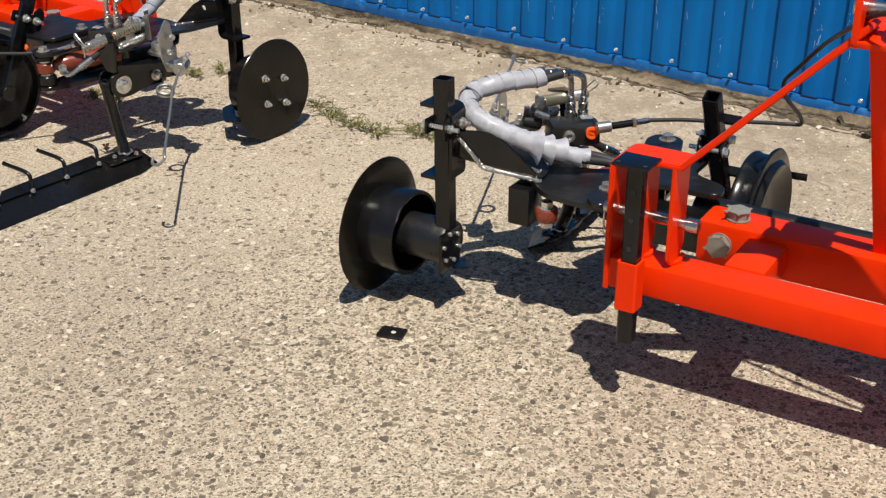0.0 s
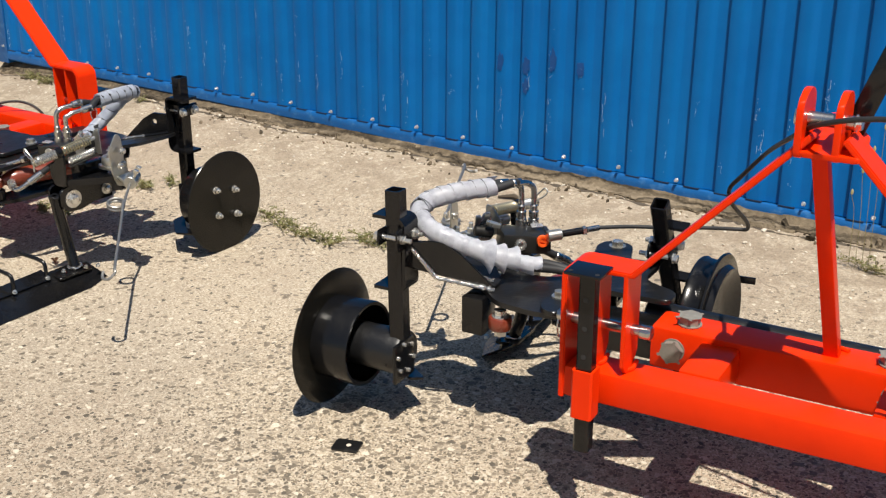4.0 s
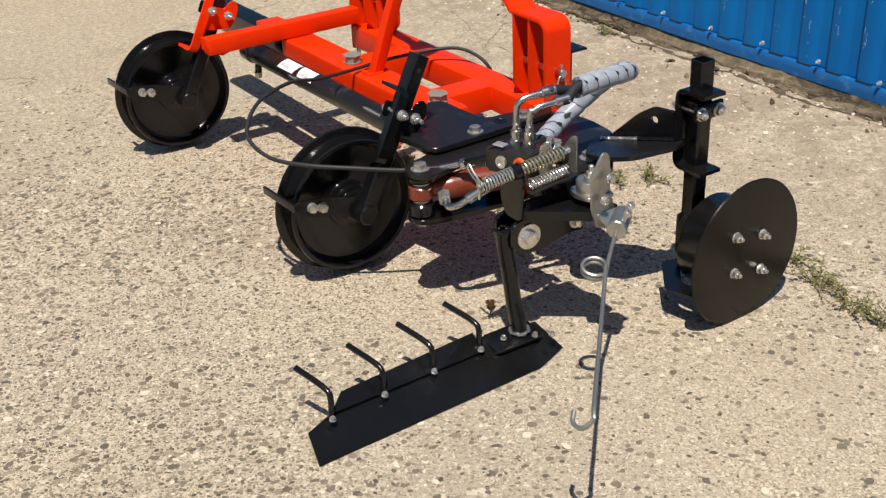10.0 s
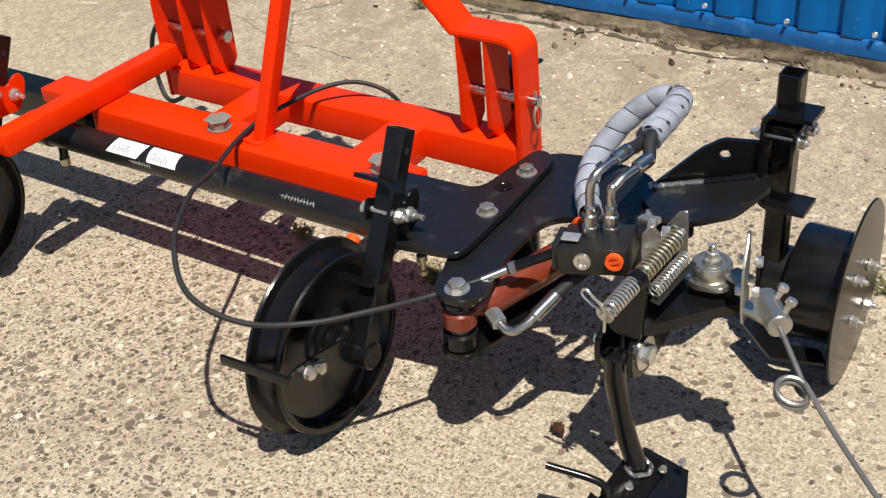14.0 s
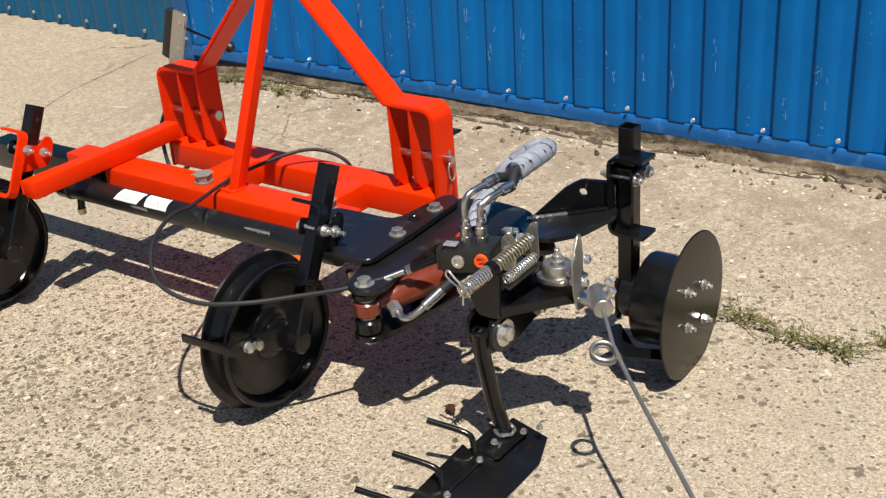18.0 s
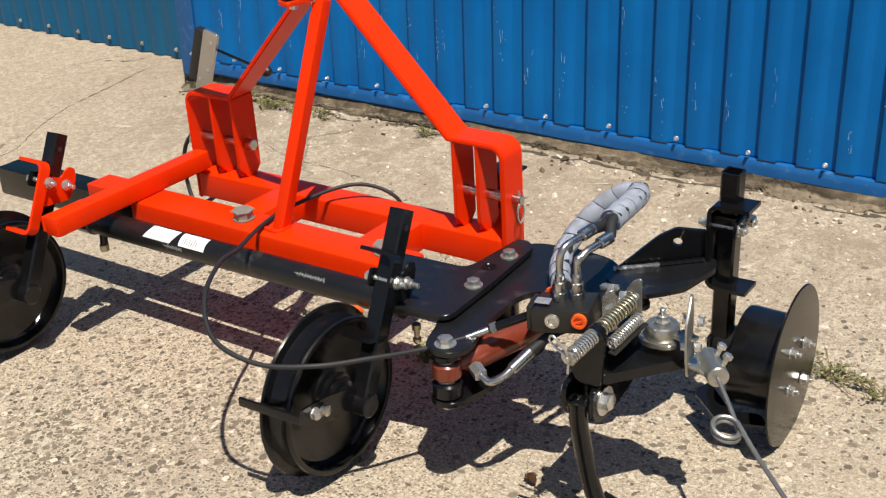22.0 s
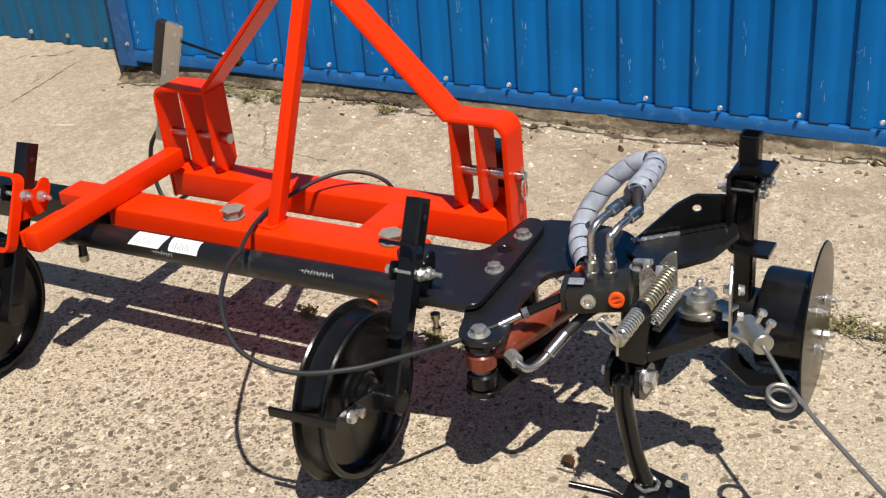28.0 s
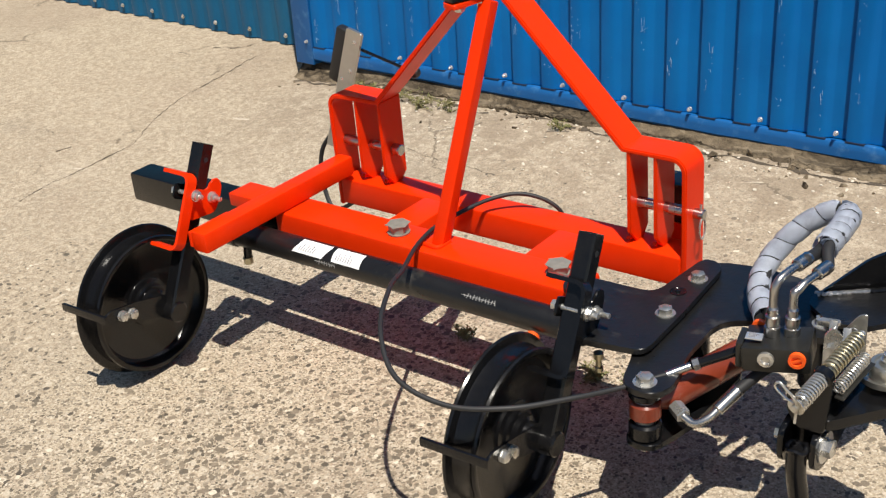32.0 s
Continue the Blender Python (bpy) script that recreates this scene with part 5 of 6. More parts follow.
def cracked_concrete(name, pale, dark, crack_at):
    """Crumbling brown concrete crossed by dark, ragged cracks."""
    m = material(name, pale, 0.92, var=0.5, scale=50, col2=dark, col2_scale=9, col2_at=(0.44, 0.66), spec=0.2)
    n, ln = m.node_tree.nodes, m.node_tree.links
    b = n["Principled BSDF"]
    src = b.inputs["Base Color"].links[0].from_socket
    tc = n.new("ShaderNodeTexCoord")
    nz = n.new("ShaderNodeTexNoise")
    nz.inputs["Scale"].default_value, nz.inputs["Detail"].default_value = 14, 6
    ln.new(tc.outputs["Object"], nz.inputs["Vector"])
    ad = n.new("ShaderNodeVectorMath")
    ad.operation = "MULTIPLY_ADD"
    ln.new(nz.outputs["Color"], ad.inputs[0])
    ad.inputs[1].default_value = (0.30, 0.10, 0.10)
    ln.new(tc.outputs["Object"], ad.inputs[2])
    mp = n.new("ShaderNodeMapping")
    mp.inputs["Scale"].default_value = (0.75, 9.0, 9.0)
    ln.new(ad.outputs[0], mp.inputs["Vector"])
    vo = n.new("ShaderNodeTexVoronoi")
    vo.feature = "DISTANCE_TO_EDGE"
    vo.inputs["Scale"].default_value = 1.6
    ln.new(mp.outputs[0], vo.inputs["Vector"])
    rg = n.new("ShaderNodeMapRange")
    rg.inputs["From Min"].default_value, rg.inputs["From Max"].default_value = 0.0, crack_at
    ln.new(vo.outputs["Distance"], rg.inputs["Value"])
    gap = n.new("ShaderNodeTexNoise")
    gap.inputs["Scale"].default_value, gap.inputs["Detail"].default_value = 5, 4
    ln.new(tc.outputs["Object"], gap.inputs["Vector"])
    gr = n.new("ShaderNodeMapRange")
    gr.inputs["From Min"].default_value, gr.inputs["From Max"].default_value = 0.50, 0.68
    ln.new(gap.outputs[0], gr.inputs["Value"])
    open_ = n.new("ShaderNodeMath")
    open_.operation = "MAXIMUM"
    ln.new(rg.outputs[0], open_.inputs[0])
    ln.new(gr.outputs[0], open_.inputs[1])
    rg = open_
    mx = n.new("ShaderNodeMix")
    mx.data_type = "RGBA"
    ln.new(rg.outputs[0], mx.inputs[0])
    mx.inputs[6].default_value = (0.035, 0.027, 0.018, 1)
    ln.new(src, mx.inputs[7])
    ln.new(mx.outputs[2], b.inputs["Base Color"])
    hi = n.new("ShaderNodeTexNoise")
    hi.inputs["Scale"].default_value, hi.inputs["Detail"].default_value, hi.inputs["Roughness"].default_value = 38, 8, 0.7
    ln.new(tc.outputs["Object"], hi.inputs["Vector"])
    sm = n.new("ShaderNodeMath")
    sm.operation = "MULTIPLY_ADD"
    ln.new(rg.outputs[0], sm.inputs[0])
    sm.inputs[1].default_value = 0.5
    ln.new(hi.outputs[0], sm.inputs[2])
    bp = n.new("ShaderNodeBump")
    bp.inputs["Strength"].default_value, bp.inputs["Distance"].default_value = 1.0, 0.012
    ln.new(sm.outputs[0], bp.inputs["Height"])
    ln.new(bp.outputs[0], b.inputs["Normal"])
    return m


PLINTH = cracked_concrete("rough_plinth_concrete", (0.185, 0.145, 0.097), (0.085, 0.065, 0.043), 0.16)
RUBBLE = cracked_concrete("broken_concrete", (0.245, 0.195, 0.133), (0.11, 0.085, 0.057), 0.16)
BLUE = material("blue_wall_paint", (0.0007, 0.112, 0.362), 0.36, var=0.16, scale=7, bump=0.14, bump_scale=9, col2=(0.0016, 0.138, 0.405), col2_scale=2.2, col2_at=(0.42, 0.7), spec=0.16)
BLUE_TRIM = material("chalky_blue_trim", (0.002, 0.100, 0.32), 0.5, var=0.15, scale=14, bump=0.2, bump_scale=30, col2=(0.05, 0.18, 0.41), col2_scale=22, col2_at=(0.54, 0.72))
TEAL = material("teal_gate_paint", (0.005, 0.090, 0.195), 0.4, var=0.1, scale=6, bump=0.1, bump_scale=9, col2=(0.016, 0.112, 0.205), col2_scale=2.0, spec=0.25)
STAIN = material("dark_blue_touch_up", (0.001, 0.062, 0.235), 0.4, var=0.2, scale=20)
# navy tone for the shade painted at the rib ends
RIB_SHADE = material("navy_rib_shade", (0.006, 0.018, 0.050), 0.5, var=0.2, scale=60)
SCRATCH = material("white_scuffs", (0.36, 0.53, 0.72), 0.7, var=0.3, scale=120)
CRACK = material("crack_and_stone_brown", (0.075, 0.058, 0.04), 0.95, var=0.4, scale=60)
LEAF = material("weed_leaf", (0.15, 0.15, 0.05), 0.6, var=0.4, scale=40, col2=(0.27, 0.235, 0.10), col2_scale=25)
STEM = material("weed_stem", (0.20, 0.17, 0.075), 0.7, var=0.3, scale=40)
DRY = material("dry_grass", (0.33, 0.28, 0.13), 0.8, var=0.3, scale=30)
LEAF_DRY = material("dry_leaf", (0.12, 0.055, 0.025), 0.7, var=0.4, scale=60, bump=0.4)
STONE = material("pebble_stone", (0.56, 0.50, 0.41), 0.8, var=0.3, scale=40, bump=0.3)

def ground_z(x, y):
    """The yard lies level and rises gently to the foot of the wall."""
    k = min(1, max(0, (y - 2.85) / 0.95))
    left = min(1, max(0, (-5.2 - x) / 0.5))
    return k * k * (3 - 2 * k) * ((0.050 - 0.008 * min(3, max(-2, x + 3.3))) * (1 - left) + 0.030 * left)


bm = B()
xs = [-300, -60, -12] + [-8 + 0.2 * i for i in range(61)] + [12, 60, 300]
ys = [-300, -60, -12, 0, 2.85] + [2.85 + 0.05 * i for i in range(1, 20)] + [4.2, 8, 60, 300]
grid = [[bm.verts.new((x, y, ground_z(x, y))) for x in xs] for y in ys]
for a, b in zip(grid, grid[1:]):
    for k in range(len(xs) - 1):
        bm.faces.new((a[k], a[k + 1], b[k + 1], b[k]))
ground = tagged(new("ground", finish("ground", bm, CONCRETE)), "weathered concrete yard with bare pebbles", "ground", kind="structure")

WALL_Y, RIB = 3.880, 0.11375
TILT = pose(-3.31, WALL_Y + 0.005, -0.009, -1.10, 0.90, 0.18) @ pose(3.31, -WALL_Y, 0)


def rib_sheet(name, x0, ribs, zlo, zhi, y, mat, parent):
    """One profiled steel sheet: steep step, raised rib, soft fall, flat pan."""
    bm = B()
    prof = []
    for k in range(ribs):
        b = x0 + k * RIB
        prof += [(b, 0.0), (b + 0.005, -0.015), (b + 0.012, -0.017), (b + 0.044, -0.017), (b + 0.056, -0.012), (b + 0.066, -0.002), (b + 0.072, 0.0)]
    prof += [(x0 + ribs * RIB - 0.002, 0.0), (x0 + ribs * RIB + 0.004, 0.003)]
    levels = (zlo, zlo + 0.01, zlo + 0.4, zlo + 0.8, zlo + 1.2, zlo + 1.8, zhi)
    faces = []
    for back in (0.0, 0.0015):
        faces.append([[bm.verts.new((x, y + d + back + 0.002 * noise.noise(Vector((x * 2.5, z * 2.5, 7.7))), z)) for x, d in prof] for z in levels])
        for a, b in zip(faces[-1], faces[-1][1:]):
            for k in range(len(a) - 1):
                q = (a[k], a[k + 1], b[k + 1], b[k])
                bm.faces.new(q[::-1] if back else q)
    for k in range(len(prof) - 1):
        bm.faces.new((faces[1][0][k], faces[1][0][k + 1], faces[0][0][k + 1], faces[0][0][k]))
    return part(name, bm, mat, parent)


wall = tagged(new("wall_north"), "blue profiled steel sheet wall", "wall", kind="structure")
X0 = -5.62
for k in range(12):
    rib_sheet("wall_sheet", X0 + 0.057 + k * 8 * RIB, 8, 0.130, 3.2, WALL_Y, BLUE, wall)
bm = B()
x_end = X0 + 96 * RIB
prof = [(0.004, 0.127), (-0.0160, 0.128), (-0.0190, 0.124), (-0.0196, 0.104), (-0.0200, 0.084), (-0.012, 0.075), (0.03, 0.075)]
prev = None
for i in range(97):
    x = X0 + i * RIB
    row = [bm.verts.new((x, WALL_Y + d + 0.0015 * noise.noise(Vector((x * 9, z * 20, 1))), z + 0.0025 * noise.noise(Vector((x * 6, 0, 4))))) for d, z in prof]
    if prev:
        for a in range(len(prof) - 1):
            bm.faces.new((prev[a], row[a], row[a + 1], prev[a + 1]))
    prev = row
bmesh.ops.recalc_face_normals(bm, faces=bm.faces[:])
part("base_flashing", bm, BLUE_TRIM, wall, "chalky blue base flashing")
# added dark strips imitate the shade line under each rib
rib_shade = B()
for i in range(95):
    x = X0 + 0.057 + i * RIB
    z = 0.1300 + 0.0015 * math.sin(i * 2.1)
    boxed(rib_shade, (x + 0.004, WALL_Y - 0.0192, z - 0.003), (x + 0.060, WALL_Y - 0.008, z + 0.002), 0.001)
part("seal_strip", rib_shade, RIB_SHADE, wall, "dark strip standing in for shade under the ribs")
for i in range(46):
    x = -3.311 + (i - 10) * 0.2275
    sc = B()
    cyl(sc, (x, WALL_Y - 0.017, 0.150 + 0.004 * math.sin(i * 1.7)), (x, WALL_Y - 0.0225, 0.150 + 0.004 * math.sin(i * 1.7)), 0.0075, 14, 0.001)
    hex_bolt(sc, (x, WALL_Y - 0.022, 0.150 + 0.004 * math.sin(i * 1.7)), (0, -1, 0), 0.009, 0.006, 0.0)
    part("roofing_screw", sc, TAG, wall)
rnd = random.Random(5)
for cx, cz, w, h in ((-2.45, 0.47, 0.032, 0.06), (-2.335, 0.465, 0.042, 0.055), (-2.22, 0.50, 0.030, 0.075), (-2.12, 0.485, 0.038, 0.05), (-2.33, 0.39, 0.03, 0.05)):
    k = math.floor((cx - X0 - 0.057) / RIB)
    xm = X0 + 0.057 + k * RIB + 0.028
    bm = B()
    blob = []
    for q in range(22):
        a = 2 * math.pi * q / 22
        rr = 0.72 + 0.5 * noise.noise(Vector((math.cos(a) * 2.2, math.sin(a) * 2.2, cx * 9)))
        blob.append((xm + max(-0.0155, min(0.0155, w * rr * 0.62 * math.cos(a))), WALL_Y - 0.0195, cz + h * rr * 0.75 * math.sin(a)))
    slab(bm, blob, 0.0012, 0)
    part("paint_patch", bm, STAIN, wall, "darker blue touched-up patch")
scuff = B()
for i in range(95):
    base = X0 + 0.057 + i * RIB
    for _ in range(rnd.choice((1, 1, 2, 2, 3))):
        cx = base + rnd.choice((0.014, 0.018, 0.030, 0.040, 0.042))
        cz = 0.20 + abs(rnd.gauss(0, 0.17))
        lean, tall = rnd.uniform(-0.10, 0.10), rnd.uniform(0.05, 0.20)
        for _ in range(rnd.randint(3, 9)):
            tl = lean + rnd.gauss(0, 0.07) + (rnd.choice((-1.2, 1.0)) if rnd.random() < 0.06 else 0)
            ln_ = rnd.uniform(0.0015, 0.007) if rnd.random() < 0.75 else rnd.uniform(0.010, 0.032)
            xs = max(base + 0.012, min(base + 0.0435, cx + rnd.gauss(0, 0.005)))
            c = Vector((xs, WALL_Y - 0.0196, cz + rnd.uniform(-0.5, 0.5) * tall))
            d = Vector((math.sin(tl), 0, math.cos(tl))) * ln_ / 2
            bar(scuff, c - d, c + d, rnd.uniform(0.0003, 0.0010), 0.0006, 0, up=(0, -1, 0))
part("paint_scuffs", scuff, SCRATCH, wall)
part("corner_trim", boxed(B(), (X0 - 0.03, WALL_Y - 0.022, 0.06), (X0 + 0.060, WALL_Y + 0.30, 3.2), 0.004), BLUE_TRIM, wall)
part("wall_backing", boxed(B(), (X0, WALL_Y + 0.03, 0.09), (x_end, WALL_Y + 0.12, 3.25), 0.0), BLUE_TRIM, wall)
wall.matrix_world = TILT

gate = tagged(new("gate"), "teal blue profiled steel gate reaching the ground", "gate", kind="structure")
for k in range(6):
    rib_sheet("gate_sheet", -11.15 + k * 8 * RIB, 8, 0.035, 3.0, 4.14, TEAL, gate)
for i in range(24):
    x = -5.75 - i * 0.2275
    sc = B()
    hex_bolt(sc, (x, 4.121, 0.075), (0, -1, 0), 0.011, 0.006, 0.010)
    part("roofing_screw", sc, ZINC, gate)
part("gate_rail", boxed(B(), (-11.2, 4.145, 0.02), (-5.69, 4.19, 0.10), 0.004), BLUE_TRIM, gate)
gate.matrix_world = pose(-5.7, 4.14, 0, 0, 0, -3.2) @ pose(5.7, -4.14, 0)

bm = B()
nx = 900
prev = None
for i in range(nx + 1):
    x = X0 - 0.03 + (x_end - X0 + 0.03) * i / nx
    row = []
    for k, (d, z) in enumerate(((0.012, 0.045), (0.000, 0.036), (-0.006, 0.028), (-0.014, 0.020), (-0.024, 0.013), (-0.038, 0.007), (-0.054, 0.001), (-0.066, -0.012))):
        w = noise.noise(Vector((x * 6, z * 14, 0.3))) - 0.9 * abs(noise.noise(Vector((x * 11, z * 25, 6.3)))) + 0.6 * noise.noise(Vector((x * 19, z * 40, 1.3))) + 0.4 * noise.noise(Vector((x * 55, z * 90, 2.3)))
        row.append(bm.verts.new((x, WALL_Y + d + 0.012 * w, ground_z(x, WALL_Y + d) + z + 0.006 * w * (0 < k < 7))))
    if prev:
        for a in range(len(row) - 1):
            bm.faces.new((prev[a], row[a], row[a + 1], prev[a + 1]))
    prev = row
bmesh.ops.recalc_face_normals(bm, faces=bm.faces[:])
plinth = tagged(new("plinth", finish("plinth", bm, PLINTH, 60)), "rough brown concrete plinth under the wall", "plinth", kind="structure")
part("plinth_body", boxed(B(), (X0 - 0.02, WALL_Y + 0.022, -0.05), (x_end, WALL_Y + 0.2, 0.070), 0.0), PLINTH, plinth)

# broken edge of the concrete along the plinth
bm = B()
prev = None
rb = random.Random(17)
x, chunk, c_edge, c_h, c_gap = X0, X0, 0.0, 0.0, 0.0
while x < X0 + 10.9:
    if x >= chunk:
        chunk = x + rb.uniform(0.05, 0.30)
        c_edge, c_h, c_gap = rb.uniform(-0.014, 0.014), rb.uniform(0.005, 0.015), rb.choice((0.0, 0.0, 0.006))
    f = [noise.noise(Vector((x * k, 0.0, k))) for k in (9, 27, 71, 160)]
    edge = WALL_Y - 0.078 + c_edge + 0.03 * noise.noise(Vector((x * 1.3, 4, 4))) + 0.018 * f[0] + 0.012 * f[1] + 0.006 * f[2] + 0.004 * f[3]
    hgt = max(0.003, c_h + 0.005 * f[1] + 0.004 * f[2])
    mid = edge + 0.018 + 0.008 * f[2]
    row = [(WALL_Y - 0.012, 0.020 + 0.006 * f[1]), (WALL_Y - 0.026, 0.010 + 0.006 * f[2]), (mid + 0.014, hgt * 0.8 + 0.004 * f[3]), (mid, hgt * 0.7 + 0.004 * f[1]), (mid - 0.004, hgt * 0.2), (mid - 0.010, hgt * 0.6 + 0.003 * f[3]), (edge + 0.005, hgt * 0.6), (edge + c_gap, hgt * 0.1), (edge + 0.006, -0.006)]
    row = [bm.verts.new((x + 0.003 * f[(k + 1) % 4], y, ground_z(x, y) + z)) for k, (y, z) in enumerate(row)]
    if prev:
        for a in range(len(row) - 1):
            bm.faces.new((prev[a], row[a], row[a + 1], prev[a + 1]))
    prev = row
    x += 0.0085
bmesh.ops.recalc_face_normals(bm, faces=bm.faces[:])
edge_strip = tagged(new("broken_edge", finish("broken_edge", bm, RUBBLE, 22)), "broken concrete lip along the foot of the wall", "rubble", kind="structure")


def crack(pts, w, name, seed):
    """A crack as a dark ragged ribbon lying on the concrete."""
    bm = B()
    p = smooth_path([(x, y, 0) for x, y in pts], 60)
    prev = None
    for i, q in enumerate(p):
        t = (p[min(i + 1, len(p) - 1)] - p[max(i - 1, 0)]).normalized()
        s = Vector((-t.y, t.x, 0))
        j = 0.016 * noise.noise(Vector((q.x * 6, q.y * 6, seed))) + 0.008 * noise.noise(Vector((q.x * 27, q.y * 27, seed)))
        ww = w * (0.12 + 2.0 * abs(noise.noise(Vector((q.x * 21, q.y * 21, seed + 3)))))
        row = [q + s * (j + ww), q + s * (j - ww)]
        row = [bm.verts.new((e.x, e.y, ground_z(e.x, e.y) + 0.0014)) for e in row]
        if prev and noise.noise(Vector((q.x * 4, q.y * 4, seed + 9))) > -0.28:
            bm.faces.new((prev[0], prev[1], row[1], row[0]))
        prev = row
    return tagged(new(name, finish(name, bm, CRACK)), "dark crack line on the concrete", "crack", kind="structure")


crack([(-5.71, 2.60), (-5.74, 2.77), (-5.74, 2.98), (-5.75, 3.11), (-5.84, 3.28), (-5.91, 3.44), (-5.94, 3.67), (-6.00, 4.00)], 0.0028, "joint_crack", 1)
crack([(-5.97, 2.94), (-5.94, 3.04), (-5.92, 3.13)], 0.0045, "side_crack", 2)
crack([(-6.27, 3.98), (-6.17, 4.03), (-6.13, 4.10)], 0.005, "side_crack", 8)
crack([(X0 + 0.062 * k, WALL_Y - 0.096 + 0.034 * noise.noise(Vector((k * 0.25, 2, 5))) + 0.020 * noise.noise(Vector((k * 0.83, 4, 5)))) for k in range(170)], 0.011, "edge_crack", 6)
crack([(-5.33, 3.58), (-4.98, 3.50), (-4.66, 3.42), (-4.29, 3.38)], 0.0012, "hair_crack", 4)


# ---- small things ----
def weed(x, y, spread, n, seed, leafy=True):
    """A creeping weed: thin stems along the ground with many small leaves."""
    r = random.Random(seed)
    st, lf = B(), B()
    for k in range(n):
        a = r.uniform(0, 2 * math.pi)
        ln_ = spread * r.uniform(0.35, 1)
        p0 = Vector((x + r.uniform(-0.3, 0.3) * spread, y + r.uniform(-0.2, 0.2) * spread, 0.001))
        d = Vector((math.cos(a), math.sin(a) * 0.55, 0))
        pts = [p0, p0 + d * ln_ * 0.4 + Vector((0, 0, r.uniform(0.004, 0.03))), p0 + d * ln_ + Vector((0, 0, r.uniform(0.003, 0.035)))]
        sp = smooth_path(pts, 5)
        tube(st, sp, 0.0011, 5)
        for q in sp[1:]:
            for _ in range(2 if leafy else 1):
                u = Vector((r.gauss(0, 1), r.gauss(0, 1), r.uniform(0, 0.9))).normalized()
                s = u.cross(Vector((r.gauss(0, 1), r.gauss(0, 1), r.gauss(0, 1)))).normalized()
                L, w = r.uniform(0.005, 0.012), r.uniform(0.0015, 0.0035)
                o = q + Vector((r.uniform(-0.004, 0.004), r.uniform(-0.004, 0.004), r.uniform(0, 0.004)))
                vs = [lf.verts.new(o), lf.verts.new(o + u * L * 0.5 + s * w), lf.verts.new(o + u * L), lf.verts.new(o + u * L * 0.5 - s * w)]
                lf.faces.new(vs)
    for bm in (st, lf):
        for v in bm.verts:
            v.co.z += ground_z(v.co.x, v.co.y)
    root = new("weed")
    tagged(root, "low creeping green weed growing from the concrete", "weed", "weeds in the concrete")
    a, b = part("stem", st, STEM, root), part("leaves", lf, LEAF, root)
    return root


for i, (x, y, s, n) in enumerate(((-2.86, 3.02, 0.07, 9), (-2.76, 2.98, 0.10, 16), (-2.64, 2.95, 0.10, 15), (-2.52, 2.945, 0.11, 18), (-2.43, 3.02, 0.08, 10), (-2.36, 3.01, 0.09, 14), (-2.28, 3.05, 0.06, 6), (-3.50, 3.00, 0.08, 16), (-3.42, 3.07, 0.07, 12),
                                  (-5.22, 3.755, 0.10, 16), (-5.08, 3.735, 0.11, 20), (-4.95, 3.725, 0.10, 16), (-4.83, 3.73, 0.07, 8), (-4.38, 3.74, 0.05, 8), (-3.60, 2.62, 0.05, 16), (-3.50, 2.64, 0.05, 14), (-3.95, 2.62, 0.05, 10), (-1.97, 2.98, 0.06, 6), (-0.95, 3.62, 0.12, 14))):
    weed(x, y, s, n, 40 + i)


def dry_tuft(x, y, n, h, seed):
    r = random.Random(seed)
    bm = B()
    for k in range(n):
        a = r.uniform(0, 2 * math.pi)
        p = Vector((x + r.gauss(0, 0.03), y + r.gauss(0, 0.02), ground_z(x, y)))
        d = Vector((math.cos(a) * r.uniform(0.1, 0.9), math.sin(a) * r.uniform(0.1, 0.5), 1)).normalized() * h * r.uniform(0.4, 1)
        tube(bm, [p, p + d * 0.5, p + d + Vector((d.x * 0.5, d.y * 0.5, -0.02))], 0.0012, 4, [0.0014, 0.001, 0.0004])
    return thing("grass_tuft", bm, DRY, "dry yellow grass tuft at the wall foot", "grass")


dry_tuft(-0.75, 3.66, 60, 0.16, 1)
dry_tuft(-0.62, 3.62, 40, 0.12, 2)

stalk = B()
r = random.Random(9)
heads = B()
for k in range(4):
    p = [Vector((-1.02 + 0.02 * k, 3.62, 0.03)), Vector((-1.02 + 0.02 * k, 3.62, 0.2)), Vector((-1.03 + 0.025 * k, 3.61, 0.26 + 0.07 * k))]
    tube(stalk, smooth_path(p, 5), 0.0009, 5)
    lathe(heads, p[-1], (0.1, 0, 1), [(0, 0), (0.004, 0.004), (0.012, 0.0045), (0.018, 0.002), (0.02, 0)], 10)
wd = new("flower_stalk")
tagged(wd, "thin weed stalks with pale green flower heads", "weed")
part("stem", stalk, STEM, wd)
part("flower_heads", heads, DRY, wd)

bm = B()
pts = rounded([(-0.032, -0.024, 0.005), (0.032, -0.024, 0.005), (0.032, 0.024, 0.005), (-0.032, 0.024, 0.005)], 0.006)
slab(bm, pts, 0.005, 0.001)
gp = thing("steel_plate", bm, BLACK_DULL, "small black steel plate with a hole lying on concrete", "plate")
# added pale disc stands in for the concrete seen through a hole
part("hole", cyl(B(), (0.004, 0, 0.0045), (0.004, 0, 0.0054), 0.006, 16), STONE, gp)
gp.matrix_world = pose(-1.614, 1.984, 0.0002, 0, 0, 20)

